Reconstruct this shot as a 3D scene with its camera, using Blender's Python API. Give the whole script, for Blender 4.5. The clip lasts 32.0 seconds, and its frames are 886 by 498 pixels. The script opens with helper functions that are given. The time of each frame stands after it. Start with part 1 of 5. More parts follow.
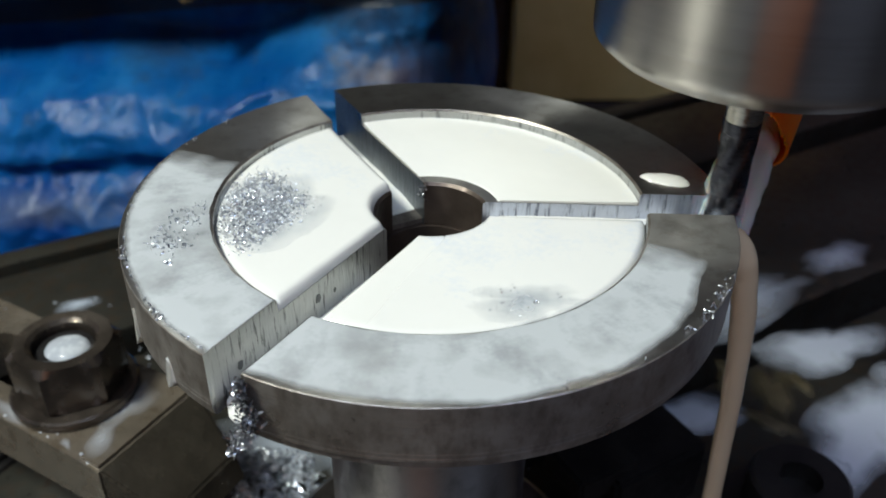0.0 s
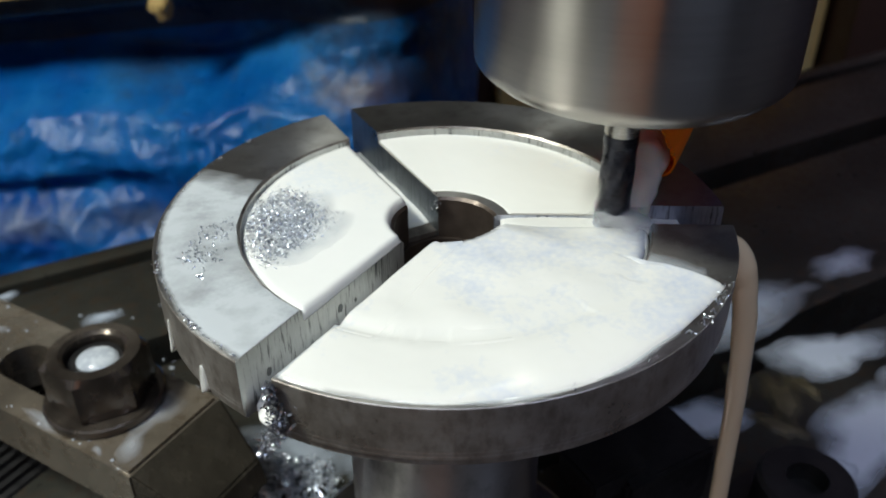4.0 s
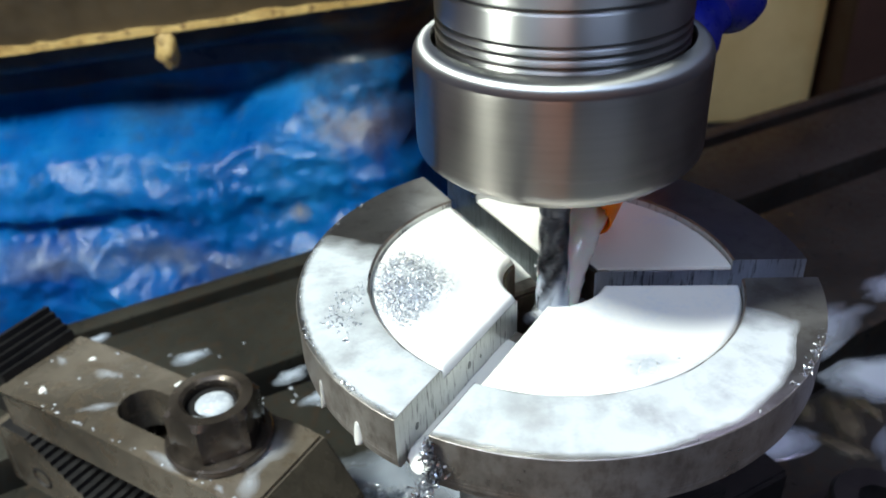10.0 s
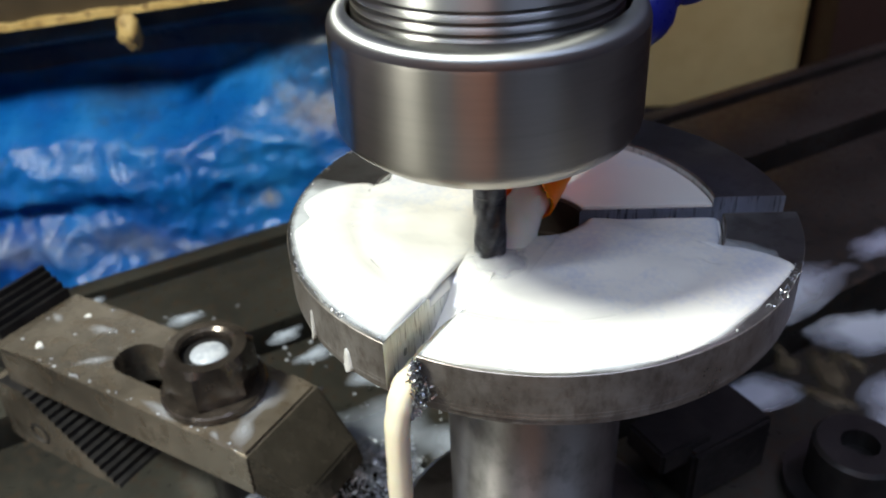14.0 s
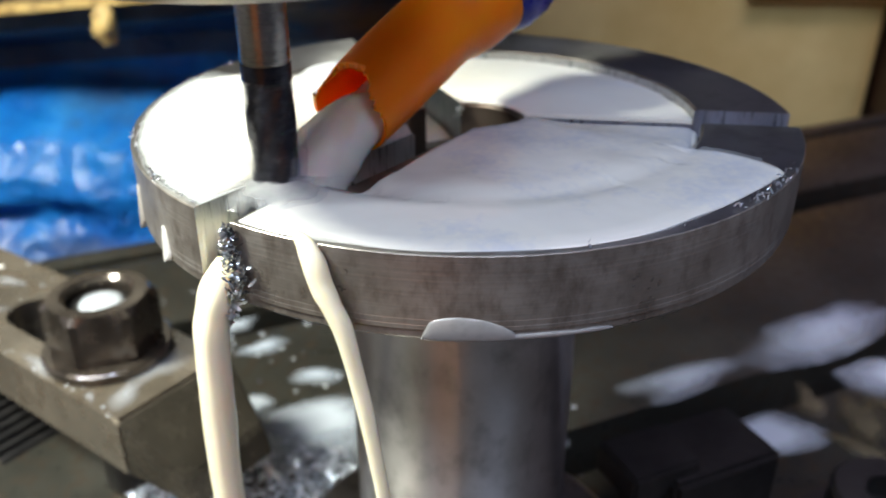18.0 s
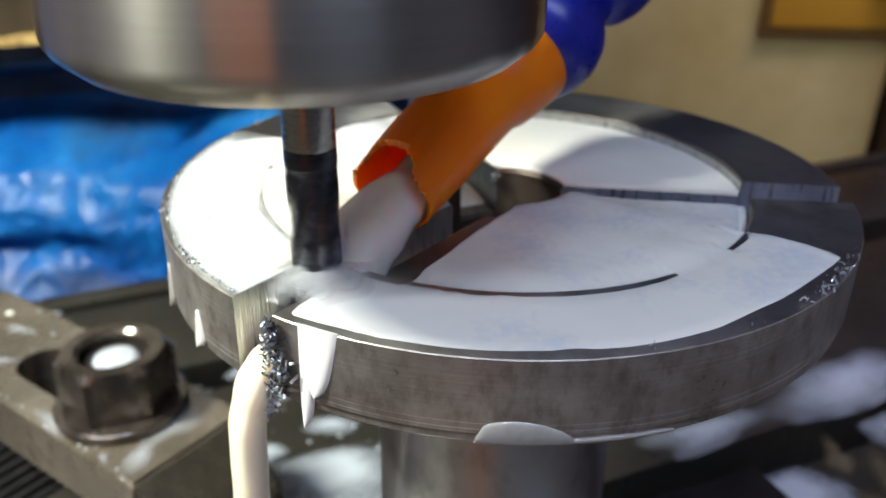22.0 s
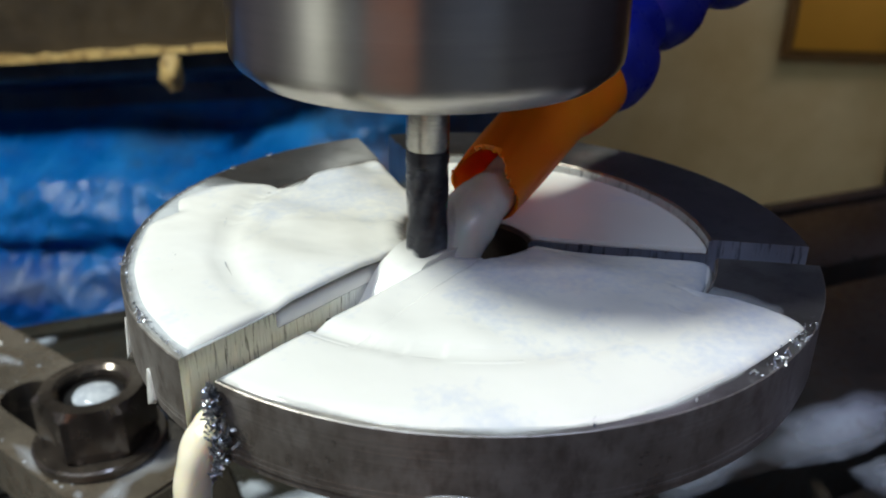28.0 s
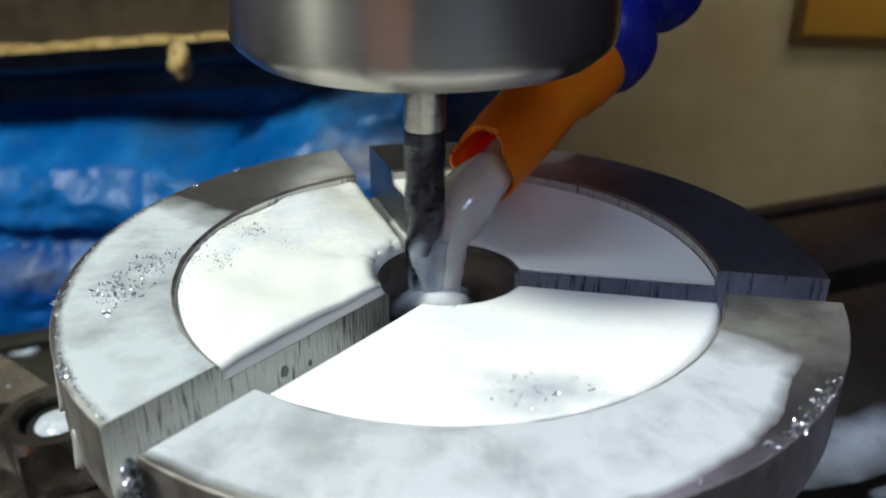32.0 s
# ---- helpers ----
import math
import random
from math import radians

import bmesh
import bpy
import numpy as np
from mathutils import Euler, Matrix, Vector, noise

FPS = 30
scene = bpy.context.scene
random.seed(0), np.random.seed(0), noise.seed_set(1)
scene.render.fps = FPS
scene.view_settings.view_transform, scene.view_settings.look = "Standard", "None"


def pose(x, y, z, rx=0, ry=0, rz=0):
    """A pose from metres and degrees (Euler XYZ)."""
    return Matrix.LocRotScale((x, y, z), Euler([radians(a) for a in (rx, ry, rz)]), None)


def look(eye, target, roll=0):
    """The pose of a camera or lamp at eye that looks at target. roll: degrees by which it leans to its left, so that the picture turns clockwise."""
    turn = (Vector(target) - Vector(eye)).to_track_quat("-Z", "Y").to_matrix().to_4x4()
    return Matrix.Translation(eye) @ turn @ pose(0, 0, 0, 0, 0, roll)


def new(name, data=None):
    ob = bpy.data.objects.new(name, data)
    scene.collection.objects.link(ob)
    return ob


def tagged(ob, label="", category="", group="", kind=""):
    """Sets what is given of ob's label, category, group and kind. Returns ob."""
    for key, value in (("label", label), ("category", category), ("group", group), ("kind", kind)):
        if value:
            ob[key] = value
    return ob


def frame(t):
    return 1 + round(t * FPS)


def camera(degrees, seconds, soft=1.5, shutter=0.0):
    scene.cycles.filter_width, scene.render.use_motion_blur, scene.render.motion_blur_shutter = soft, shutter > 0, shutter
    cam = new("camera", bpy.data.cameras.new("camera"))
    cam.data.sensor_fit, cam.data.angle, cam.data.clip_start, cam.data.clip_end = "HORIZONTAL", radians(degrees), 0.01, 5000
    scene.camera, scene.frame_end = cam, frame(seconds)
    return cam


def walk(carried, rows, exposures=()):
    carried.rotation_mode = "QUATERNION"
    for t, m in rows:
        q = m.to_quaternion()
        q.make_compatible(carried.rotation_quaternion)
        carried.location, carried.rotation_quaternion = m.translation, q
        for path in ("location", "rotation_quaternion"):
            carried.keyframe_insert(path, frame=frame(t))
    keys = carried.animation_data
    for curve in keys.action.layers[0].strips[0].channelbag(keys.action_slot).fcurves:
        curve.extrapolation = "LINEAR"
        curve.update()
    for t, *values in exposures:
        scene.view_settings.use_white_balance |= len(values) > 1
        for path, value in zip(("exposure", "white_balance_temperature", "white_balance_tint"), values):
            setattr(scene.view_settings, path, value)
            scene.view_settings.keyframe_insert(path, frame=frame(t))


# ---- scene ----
cam = camera(55.48, 32.0, 1.7, 0.5)
# seconds, place in millimetres, turn in degrees
PATH = [
    (0, -53.7, -119.5, 70.8, 56.58, -1.00, -2.61),
    (0.5, -49.8, -120.4, 71.2, 56.68, -0.98, -2.24),
    (1, -46.4, -119.5, 72.2, 56.77, -0.34, -2.06),
    (1.5, -45.7, -120.3, 73.4, 56.74, -0.46, -1.95),
    (2, -45.5, -122.8, 73.9, 56.72, -0.58, -2.01),
    (2.5, -41.0, -123.7, 74.1, 56.74, -0.54, -2.71),
    (3, -41.0, -126.5, 74.6, 57.23, -0.54, -2.27),
    (3.5, -38.5, -126.4, 74.2, 57.19, -0.30, -2.23),
    (5.5, -29.3, -133.3, 85.4, 57.76, 0.93, -2.45),
    (6, -30.4, -135.1, 88.7, 58.01, 1.18, -2.25),
    (6.5, -27.0, -136.6, 91.4, 58.30, 1.43, -2.40),
    (7, -25.4, -137.6, 92.0, 58.47, 1.65, -2.24),
    (7.5, -24.6, -138.4, 92.5, 58.33, 1.97, -2.09),
    (8, -24.6, -138.5, 92.4, 58.29, 2.10, -1.97),
    (8.5, -24.9, -139.1, 92.4, 58.21, 2.04, -1.66),
    (9, -24.0, -139.2, 92.7, 58.32, 2.10, -1.64),
    (9.5, -24.4, -138.2, 92.7, 58.04, 2.09, -1.67),
    (10, -22.4, -137.1, 91.9, 58.01, 2.23, -1.86),
    (10.5, -22.1, -134.7, 91.3, 57.98, 2.25, -1.77),
    (11, -22.7, -131.6, 91.2, 57.76, 2.28, -1.77),
    (11.5, -20.0, -131.4, 90.9, 57.77, 2.24, -1.98),
    (12, -21.0, -133.3, 92.5, 57.67, 2.35, -1.64),
    (12.5, -19.5, -134.0, 93.0, 57.64, 2.42, -1.72),
    (13, -16.9, -133.2, 91.2, 57.46, 2.48, -1.90),
    (13.5, -14.1, -132.3, 90.4, 57.55, 2.47, -2.21),
    (14, -10.5, -128.8, 85.9, 57.01, 2.36, -2.36),
    (14.5, -7.4, -126.4, 83.9, 56.70, 2.35, -2.73),
    (16.5, 20.1, -94.9, 62.1, 56.91, 3.42, 2.59),
    (17, 28.3, -94.6, 55.7, 58.09, 2.30, 3.83),
    (17.5, 29.2, -93.1, 41.3, 61.56, 0.11, 2.88),
    (18, 26.1, -94.8, 41.3, 62.52, 0.00, 3.37),
    (18.5, 24.8, -93.5, 42.4, 62.51, -0.11, 3.22),
    (19, 23.4, -88.9, 41.7, 62.36, -0.27, 2.87),
    (19.5, 21.2, -78.2, 42.7, 61.82, -0.65, 2.14),
    (20, 17.8, -74.2, 41.5, 62.31, -0.56, 2.70),
    (20.5, 14.5, -76.0, 44.4, 63.04, -0.65, 3.08),
    (21, 19.2, -79.5, 44.1, 63.26, -0.32, 3.49),
    (21.5, 19.3, -83.7, 45.7, 63.70, -0.57, 3.34),
    (22, 19.7, -87.2, 46.5, 63.83, -0.47, 3.45),
    (22.5, 18.4, -91.0, 47.2, 64.03, -0.61, 3.44),
    (23, 17.3, -95.1, 49.1, 64.17, -0.64, 3.57),
    (23.5, 17.3, -97.0, 48.7, 64.26, -0.75, 3.81),
    (24, 19.8, -100.7, 49.9, 64.52, -0.65, 3.93),
    (24.5, 20.3, -102.4, 48.0, 64.33, -0.84, 4.18),
    (25, 18.9, -102.9, 48.4, 64.22, -0.69, 4.11),
    (25.5, 17.8, -104.2, 50.2, 64.60, -0.58, 4.11),
    (27.5, 11.8, -105.9, 50.4, 64.78, -0.75, 4.67),
    (28, 10.6, -108.3, 51.4, 64.97, -0.84, 4.77),
    (28.5, 12.3, -108.4, 50.6, 65.03, -0.68, 5.06),
    (29, 12.5, -107.8, 50.5, 64.94, -0.69, 5.05),
    (29.5, 12.0, -107.8, 51.6, 64.92, -0.48, 5.41),
    (30, 8.0, -109.7, 51.9, 64.94, -0.74, 5.29),
    (30.5, 5.1, -111.7, 54.1, 64.78, -0.73, 5.55),
    (31, 6.5, -112.4, 54.1, 65.24, -0.76, 5.58),
    (31.5, 11.7, -111.9, 53.8, 64.41, -0.52, 5.66),
    (32, 12.7, -110.8, 51.0, 64.25, -0.40, 5.37),
]
walk(cam, [(t, pose(x * 0.001, y * 0.001, z * 0.001, rx, ry, rz)) for t, x, y, z, rx, ry, rz in PATH],
     [(0, -0.27, 5970, 9), (3, -0.27, 5970, 9), (6, -0.03, 5970, 8), (8, 0.28, 5820, 6), (9, 0.45, 5820, 6), (11, 0.57, 5770, 7), (12, 0.54, 5820, 8), (13, 0.3, 6020, 9), (14.5, 0.4, 6170, 10), (16.5, 0.75, 6320, 8), (17.5, 1.16, 6320, 8),
      (20, 1.24, 6220, 8), (22, 1.04, 6220, 8), (25, 0.41, 6020, 9), (28, -0.02, 5870, 8), (30, 0.08, 5870, 7), (32, 0.08, 5920, 6)])
# ---- end of walk ----

# ---- light ----
MM = 0.001
world = bpy.data.worlds.new("workshop_air")
scene.world = world
world.use_nodes = True
world.node_tree.nodes["Background"].inputs[0].default_value = (0.088, 0.098, 0.205, 1)
world.node_tree.nodes["Background"].inputs[1].default_value = 1.3


def area_lamp(name, at, target, size, watts, colour, size_y=None):
    d = bpy.data.lights.new(name, "AREA")
    d.energy, d.color = watts, colour
    if size_y:
        d.shape, d.size, d.size_y = "RECTANGLE", size * MM, size_y * MM
    else:
        d.shape, d.size = "DISK", size * MM
    ob = new(name, d)
    ob.matrix_world = look([c * MM for c in at], [c * MM for c in target])
    return ob


area_lamp("work_lamp", (-412, -105, 515), (0, 0, 0), 140, 6.5, (0.97, 0.97, 0.84))
# added fill without a known source: shade tint, column cover, mirrored walls
area_lamp("fill_lamp", (520, 130, 1380), (420, 350, 0), 1200, 10.5, (0.88, 0.74, 1.0), 160)
area_lamp("fill_lamp", (-500, -850, 1250), (-430, -1350, -300), 1000, 12.0, (0.76, 0.84, 1.0), 110)
area_lamp("fill_lamp", (700, -850, 1250), (600, -1250, -300), 1000, 8.0, (0.62, 0.72, 1.0), 110)


# ---- materials ----
def nodes_of(name):
    m = bpy.data.materials.new(name)
    m.use_nodes = True
    nt = m.node_tree
    return m, nt, nt.nodes["Principled BSDF"]


def link(nt, a, b):
    nt.links.new(a, b)


def noise_node(nt, scale, detail=4.0, rough=0.55, vector=None, stretch=None):
    co = nt.nodes.new("ShaderNodeTexCoord").outputs["Object"] if vector is None else vector
    if stretch:
        mp = nt.nodes.new("ShaderNodeMapping")
        mp.inputs["Scale"].default_value = stretch
        link(nt, co, mp.inputs["Vector"])
        co = mp.outputs[0]
    n = nt.nodes.new("ShaderNodeTexNoise")
    n.inputs["Scale"].default_value = scale
    n.inputs["Detail"].default_value = detail
    n.inputs["Roughness"].default_value = rough
    link(nt, co, n.inputs["Vector"])
    return n.outputs["Fac"]


def ramp(nt, fac, stops):
    r = nt.nodes.new("ShaderNodeValToRGB")
    e = r.color_ramp.elements
    while len(e) < len(stops):
        e.new(0.5)
    for k, (p, c) in zip(e, stops):
        k.position, k.color = p, (*c, 1)
    link(nt, fac, r.inputs[0])
    return r.outputs[0]


def grey(nt, fac, lo, hi, a=0.3, b=0.7):
    m = nt.nodes.new("ShaderNodeMapRange")
    m.inputs["From Min"].default_value, m.inputs["From Max"].default_value = a, b
    m.inputs["To Min"].default_value, m.inputs["To Max"].default_value = lo, hi
    link(nt, fac, m.inputs["Value"])
    return m.outputs[0]


def mix_colour(nt, fac, a, b):
    m = nt.nodes.new("ShaderNodeMix")
    m.data_type = "RGBA"
    link(nt, fac, m.inputs["Factor"])
    for sock, v in ((m.inputs[6], a), (m.inputs[7], b)):
        if isinstance(v, tuple):
            sock.default_value = (*v, 1)
        else:
            link(nt, v, sock)
    return m.outputs[2]


def add_bump(nt, bsdf, fac, strength, dist):
    b = nt.nodes.new("ShaderNodeBump")
    b.inputs["Strength"].default_value = strength
    b.inputs["Distance"].default_value = dist
    link(nt, fac, b.inputs["Height"])
    link(nt, b.outputs[0], bsdf.inputs["Normal"])
    return b


def surface(name, c1, c2, scale=40, rough=(0.4, 0.6), metal=0.0, bump=0.2, bump_scale=300, depth=0.0003, spec=0.5, stretch=None, fine=None):
    m, nt, p = nodes_of(name)
    big = noise_node(nt, scale, 5, 0.6, stretch=stretch)
    small = noise_node(nt, bump_scale, 4, 0.6, stretch=stretch)
    col = ramp(nt, big, [(0.3, c1), (0.7, c2)])
    if fine:
        col = mix_colour(nt, grey(nt, small, 0.0, 1.0, 0.5, 0.68), col, fine)
    link(nt, col, p.inputs["Base Color"])
    link(nt, grey(nt, small, rough[0], rough[1]), p.inputs["Roughness"])
    p.inputs["Metallic"].default_value = metal
    p.inputs["Specular IOR Level"].default_value = spec
    if bump:
        add_bump(nt, p, small, bump, depth)
    return m


def turned_steel(name, c1, c2, rough, ring_scale=2600, stain=(0.12, 0.10, 0.08), stain_amount=0.35, metal=1.0, brushed=0.0, streak=0.25, fine=420, marks=(900, 0.30, 0.00012), edge=(0.50, 0.68), rings=0.25, lie=0.06):
    """Steel with fine lathe rings round the object's own axis, faint stains and scratches."""
    m, nt, p = nodes_of(name)
    co = nt.nodes.new("ShaderNodeTexCoord").outputs["Object"]
    sep = nt.nodes.new("ShaderNodeSeparateXYZ")
    link(nt, co, sep.inputs[0])
    flat = nt.nodes.new("ShaderNodeCombineXYZ")
    link(nt, sep.outputs[0], flat.inputs[0])
    link(nt, sep.outputs[1], flat.inputs[1])
    ln = nt.nodes.new("ShaderNodeVectorMath")
    ln.operation = "LENGTH"
    link(nt, flat.outputs[0], ln.inputs[0])
    rz = nt.nodes.new("ShaderNodeCombineXYZ")
    link(nt, ln.outputs["Value"], rz.inputs[0])
    link(nt, sep.outputs[2], rz.inputs[2])
    lathe_rings = noise_node(nt, ring_scale, 2, 0.5, vector=rz.outputs[0])
    blot = noise_node(nt, 70, 5, 0.65, vector=co)
    speck = noise_node(nt, fine, 4, 0.65, vector=co, stretch=(1, 1, streak))
    col = ramp(nt, blot, [(0.32, c1), (0.68, c2)])
    col = mix_colour(nt, grey(nt, speck, 0.0, stain_amount, *edge), col, stain)
    link(nt, col, p.inputs["Base Color"])
    p.inputs["Metallic"].default_value = metal
    link(nt, grey(nt, blot, rough[0], rough[1]), p.inputs["Roughness"])
    first = add_bump(nt, p, lathe_rings, rings, 0.00006)
    if not brushed:
        cuts = noise_node(nt, marks[0], 3, 0.6, vector=co, stretch=(1, 1, lie))
        second = add_bump(nt, p, cuts, marks[1], marks[2])
        link(nt, first.outputs[0], second.inputs["Normal"])
    if brushed:
        p.inputs["Anisotropic"].default_value = brushed
        p.inputs["Anisotropic Rotation"].default_value = 0.25
        tan = nt.nodes.new("ShaderNodeTangent")
        tan.direction_type, tan.axis = "RADIAL", "Z"
        link(nt, tan.outputs[0], p.inputs["Tangent"])
    return m


def thin(m, lo, hi, most, scale=140, patch=0.0):
    """Liquid that turns clear where it runs out: its mesh carries the depth as 'thick', 0 at the brink."""
    nt = m.node_tree
    at = nt.nodes.new("ShaderNodeAttribute")
    at.attribute_name = "thick"
    fine, broad = noise_node(nt, scale, 4, 0.6), noise_node(nt, scale * 0.25, 3, 0.5)
    add = nt.nodes.new("ShaderNodeMath")
    add.operation = "MULTIPLY_ADD"
    add.inputs[1].default_value = 0.7
    link(nt, fine, add.inputs[0])
    link(nt, at.outputs["Fac"], add.inputs[2])
    two = nt.nodes.new("ShaderNodeMath")
    two.operation = "MULTIPLY_ADD"
    two.inputs[1].default_value = patch
    link(nt, broad, two.inputs[0])
    link(nt, add.outputs[0], two.inputs[2])
    link(nt, grey(nt, two.outputs[0], 0.0, most, lo + 0.35 + patch / 2, hi + 0.35 + patch / 2), nt.nodes["Principled BSDF"].inputs["Alpha"])
    return m


def milk(name, colour, rough=0.12, dirt=None, dirt_scale=70, lo=0.55, hi=0.75, ripple=0.25):
    m, nt, p = nodes_of(name)
    n = noise_node(nt, dirt_scale, 5, 0.6)
    fine = noise_node(nt, 900, 2, 0.5)
    col = ramp(nt, noise_node(nt, 28, 3, 0.5), [(0.3, tuple(c * 0.95 for c in colour)), (0.7, colour)])
    if dirt:
        both = nt.nodes.new("ShaderNodeMath")
        both.operation = "MULTIPLY_ADD"
        both.inputs[1].default_value = 0.25
        link(nt, fine, both.inputs[0])
        link(nt, n, both.inputs[2])
        col = mix_colour(nt, grey(nt, both.outputs[0], 0.0, 1.0, lo + 0.12, hi + 0.12), col, dirt)
    link(nt, col, p.inputs["Base Color"])
    p.inputs["Roughness"].default_value = rough
    p.inputs["Specular IOR Level"].default_value = 0.45
    p.inputs["Subsurface Weight"].default_value = 0.0
    add_bump(nt, p, noise_node(nt, 110, 2, 0.5), ripple, 0.0008)
    return m


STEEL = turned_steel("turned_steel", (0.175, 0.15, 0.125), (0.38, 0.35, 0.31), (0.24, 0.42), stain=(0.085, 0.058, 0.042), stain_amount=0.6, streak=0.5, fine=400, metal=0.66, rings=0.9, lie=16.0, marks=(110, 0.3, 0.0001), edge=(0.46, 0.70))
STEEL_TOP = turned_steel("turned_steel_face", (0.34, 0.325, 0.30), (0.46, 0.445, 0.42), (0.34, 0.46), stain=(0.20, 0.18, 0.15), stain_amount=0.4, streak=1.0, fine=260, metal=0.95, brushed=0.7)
STEEL_DARK = turned_steel("oily_turned_steel", (0.43, 0.41, 0.395), (0.56, 0.54, 0.52), (0.30, 0.40), brushed=0.9, streak=0.6, fine=200)
NUT_STEEL = turned_steel("ground_steel", (0.38, 0.35, 0.305), (0.49, 0.455, 0.395), (0.25, 0.33), 3200, (0.16, 0.15, 0.14), 0.3, brushed=0.95, streak=5.0, fine=240)
NUT_RIM = turned_steel("polished_nut_rim", (0.27, 0.27, 0.262), (0.34, 0.34, 0.33), (0.38, 0.44), 3200, (0.16, 0.15, 0.14), 0.2, brushed=0.9)
NUT_RIM.node_tree.nodes["Principled BSDF"].inputs["Anisotropic Rotation"].default_value = 0.0
SHINY = turned_steel("bright_steel", (0.50, 0.49, 0.46), (0.62, 0.61, 0.58), (0.38, 0.46), 2500, (0.4, 0.4, 0.4), 0.1, brushed=1.0)
CARBIDE = surface("dark_carbide", (0.03, 0.03, 0.035), (0.07, 0.07, 0.08), 200, (0.22, 0.35), 0.9, 0.1, 900, 0.0001)
SHANK = surface("ground_shank", (0.28, 0.26, 0.22), (0.36, 0.34, 0.30), 200, (0.22, 0.32), 1.0, 0.1, 900, 0.00005)
CLAMP = surface("oily_brown_steel", (0.036, 0.030, 0.022), (0.20, 0.165, 0.122), 26, (0.10, 0.36), 0.35, 0.6, 170, 0.0007, fine=(0.10, 0.076, 0.05))
# clamp steel darkened for the nose: the slope's shade is in the colour
NOSE_SHADED = surface("oily_shaded_steel", (0.022, 0.019, 0.014), (0.10, 0.085, 0.062), 40, (0.12, 0.36), 0.5, 0.6, 170, 0.0007)
WORN_EDGE = surface("worn_bright_edge", (0.34, 0.31, 0.26), (0.62, 0.58, 0.50), 160, (0.25, 0.4), 0.9, 0.3, 500, 0.0003)
_p = CLAMP.node_tree.nodes["Principled BSDF"]
_p.inputs["Coat Weight"].default_value, _p.inputs["Coat Roughness"].default_value = 0.9, 0.09
CLAMP_BLACK = surface("blackened_steel", (0.016, 0.015, 0.015), (0.04, 0.037, 0.035), 80, (0.32, 0.5), 0.6, 0.3, 400, 0.0004)
NUT_BROWN = surface("worn_nut_steel", (0.04, 0.032, 0.026), (0.17, 0.138, 0.108), 70, (0.13, 0.30), 0.75, 0.3, 300, 0.0003)
_p = NUT_BROWN.node_tree.nodes["Principled BSDF"]
_p.inputs["Coat Weight"].default_value, _p.inputs["Coat Roughness"].default_value = 0.5, 0.10
TABLE = surface("oily_cast_iron", (0.017, 0.0165, 0.0135), (0.064, 0.061, 0.048), 18, (0.25, 0.5), 0.5, 0.35, 260, 0.0005, fine=(0.05, 0.035, 0.022))
GROOVE = surface("black_groove", (0.008, 0.008, 0.008), (0.02, 0.018, 0.016), 30, (0.5, 0.7), 0.2, 0.3, 260, 0.0005)
MILK = milk("coolant_emulsion", (0.78, 0.765, 0.705), dirt=(0.64, 0.67, 0.73), dirt_scale=38, lo=0.56, hi=0.80)
TABLE_MILK = thin(milk("table_coolant", (0.52, 0.57, 0.64), 0.15, dirt=(0.26, 0.26, 0.24), dirt_scale=45, lo=0.54, hi=0.78), 0.0, 0.85, 0.75, 50, 1.1)
THICK_MILK = thin(milk("deep_table_coolant", (0.52, 0.56, 0.61), 0.12, dirt=(0.40, 0.42, 0.42), dirt_scale=40, lo=0.58, hi=0.82), 0.0, 0.6, 0.95, 50, 0.7)
DROP_MILK = thin(milk("clamp_coolant", (0.52, 0.535, 0.56), 0.07), 0.0, 1.1, 0.55, 160, 0.8)
FLOOD_MILK = thin(milk("flowing_coolant", (0.735, 0.715, 0.65), ripple=0.45, dirt=(0.49, 0.525, 0.61), dirt_scale=38, lo=0.50, hi=0.75), -0.15, 0.45, 1.0, 120, 0.5)
WASH_MILK = thin(milk("foaming_coolant", (0.74, 0.745, 0.74)), 0.05, 0.85, 0.95, 150, 0.5)
MILK_SPOT = milk("spotted_coolant", (0.77, 0.755, 0.70), dirt=(0.60, 0.64, 0.69), dirt_scale=38, lo=0.56, hi=0.84)
MILK_FILM = thin(milk("thin_coolant_film", (0.56, 0.58, 0.58), 0.09, dirt=(0.36, 0.375, 0.38), dirt_scale=110, lo=0.50, hi=0.80), 0.08, 0.95, 0.86, 150, 1.7)
SLUDGE = milk("grey_sludge", (0.40, 0.42, 0.45), 0.12, dirt=(0.52, 0.54, 0.55), dirt_scale=260, lo=0.45, hi=0.62)
MILK_STAIN = milk("stained_coolant", (0.68, 0.53, 0.34), 0.15)
MILLED = turned_steel("milled_slot_steel", (0.46, 0.47, 0.46), (0.62, 0.63, 0.62), (0.32, 0.46), 2600, (0.05, 0.05, 0.05), 0.85, streak=0.10, fine=1700, marks=(1300, 0.9, 0.0003), edge=(0.56, 0.68), metal=0.85)
# same slot steel, darkened to paint in the dark surroundings it mirrors
MILLED_DARK_REFLECT = turned_steel("milled_slot_steel_dark_reflection", (0.17, 0.19, 0.20), (0.30, 0.32, 0.33), (0.26, 0.40), 2600, (0.04, 0.04, 0.04), 0.7, streak=0.10, fine=1700, marks=(1300, 0.9, 0.0003), edge=(0.56, 0.68), metal=0.95)
# slot steel tinted blue: bluish shade and reflection are put into the colour
MILLED_BLUE_REFLECT = turned_steel("milled_steel_blue_reflection", (0.46, 0.49, 0.58), (0.68, 0.71, 0.80), (0.30, 0.50), 2600, (0.03, 0.035, 0.07), 0.85, streak=0.10, fine=1100, marks=(1100, 1.0, 0.0005), edge=(0.55, 0.66), metal=0.95)
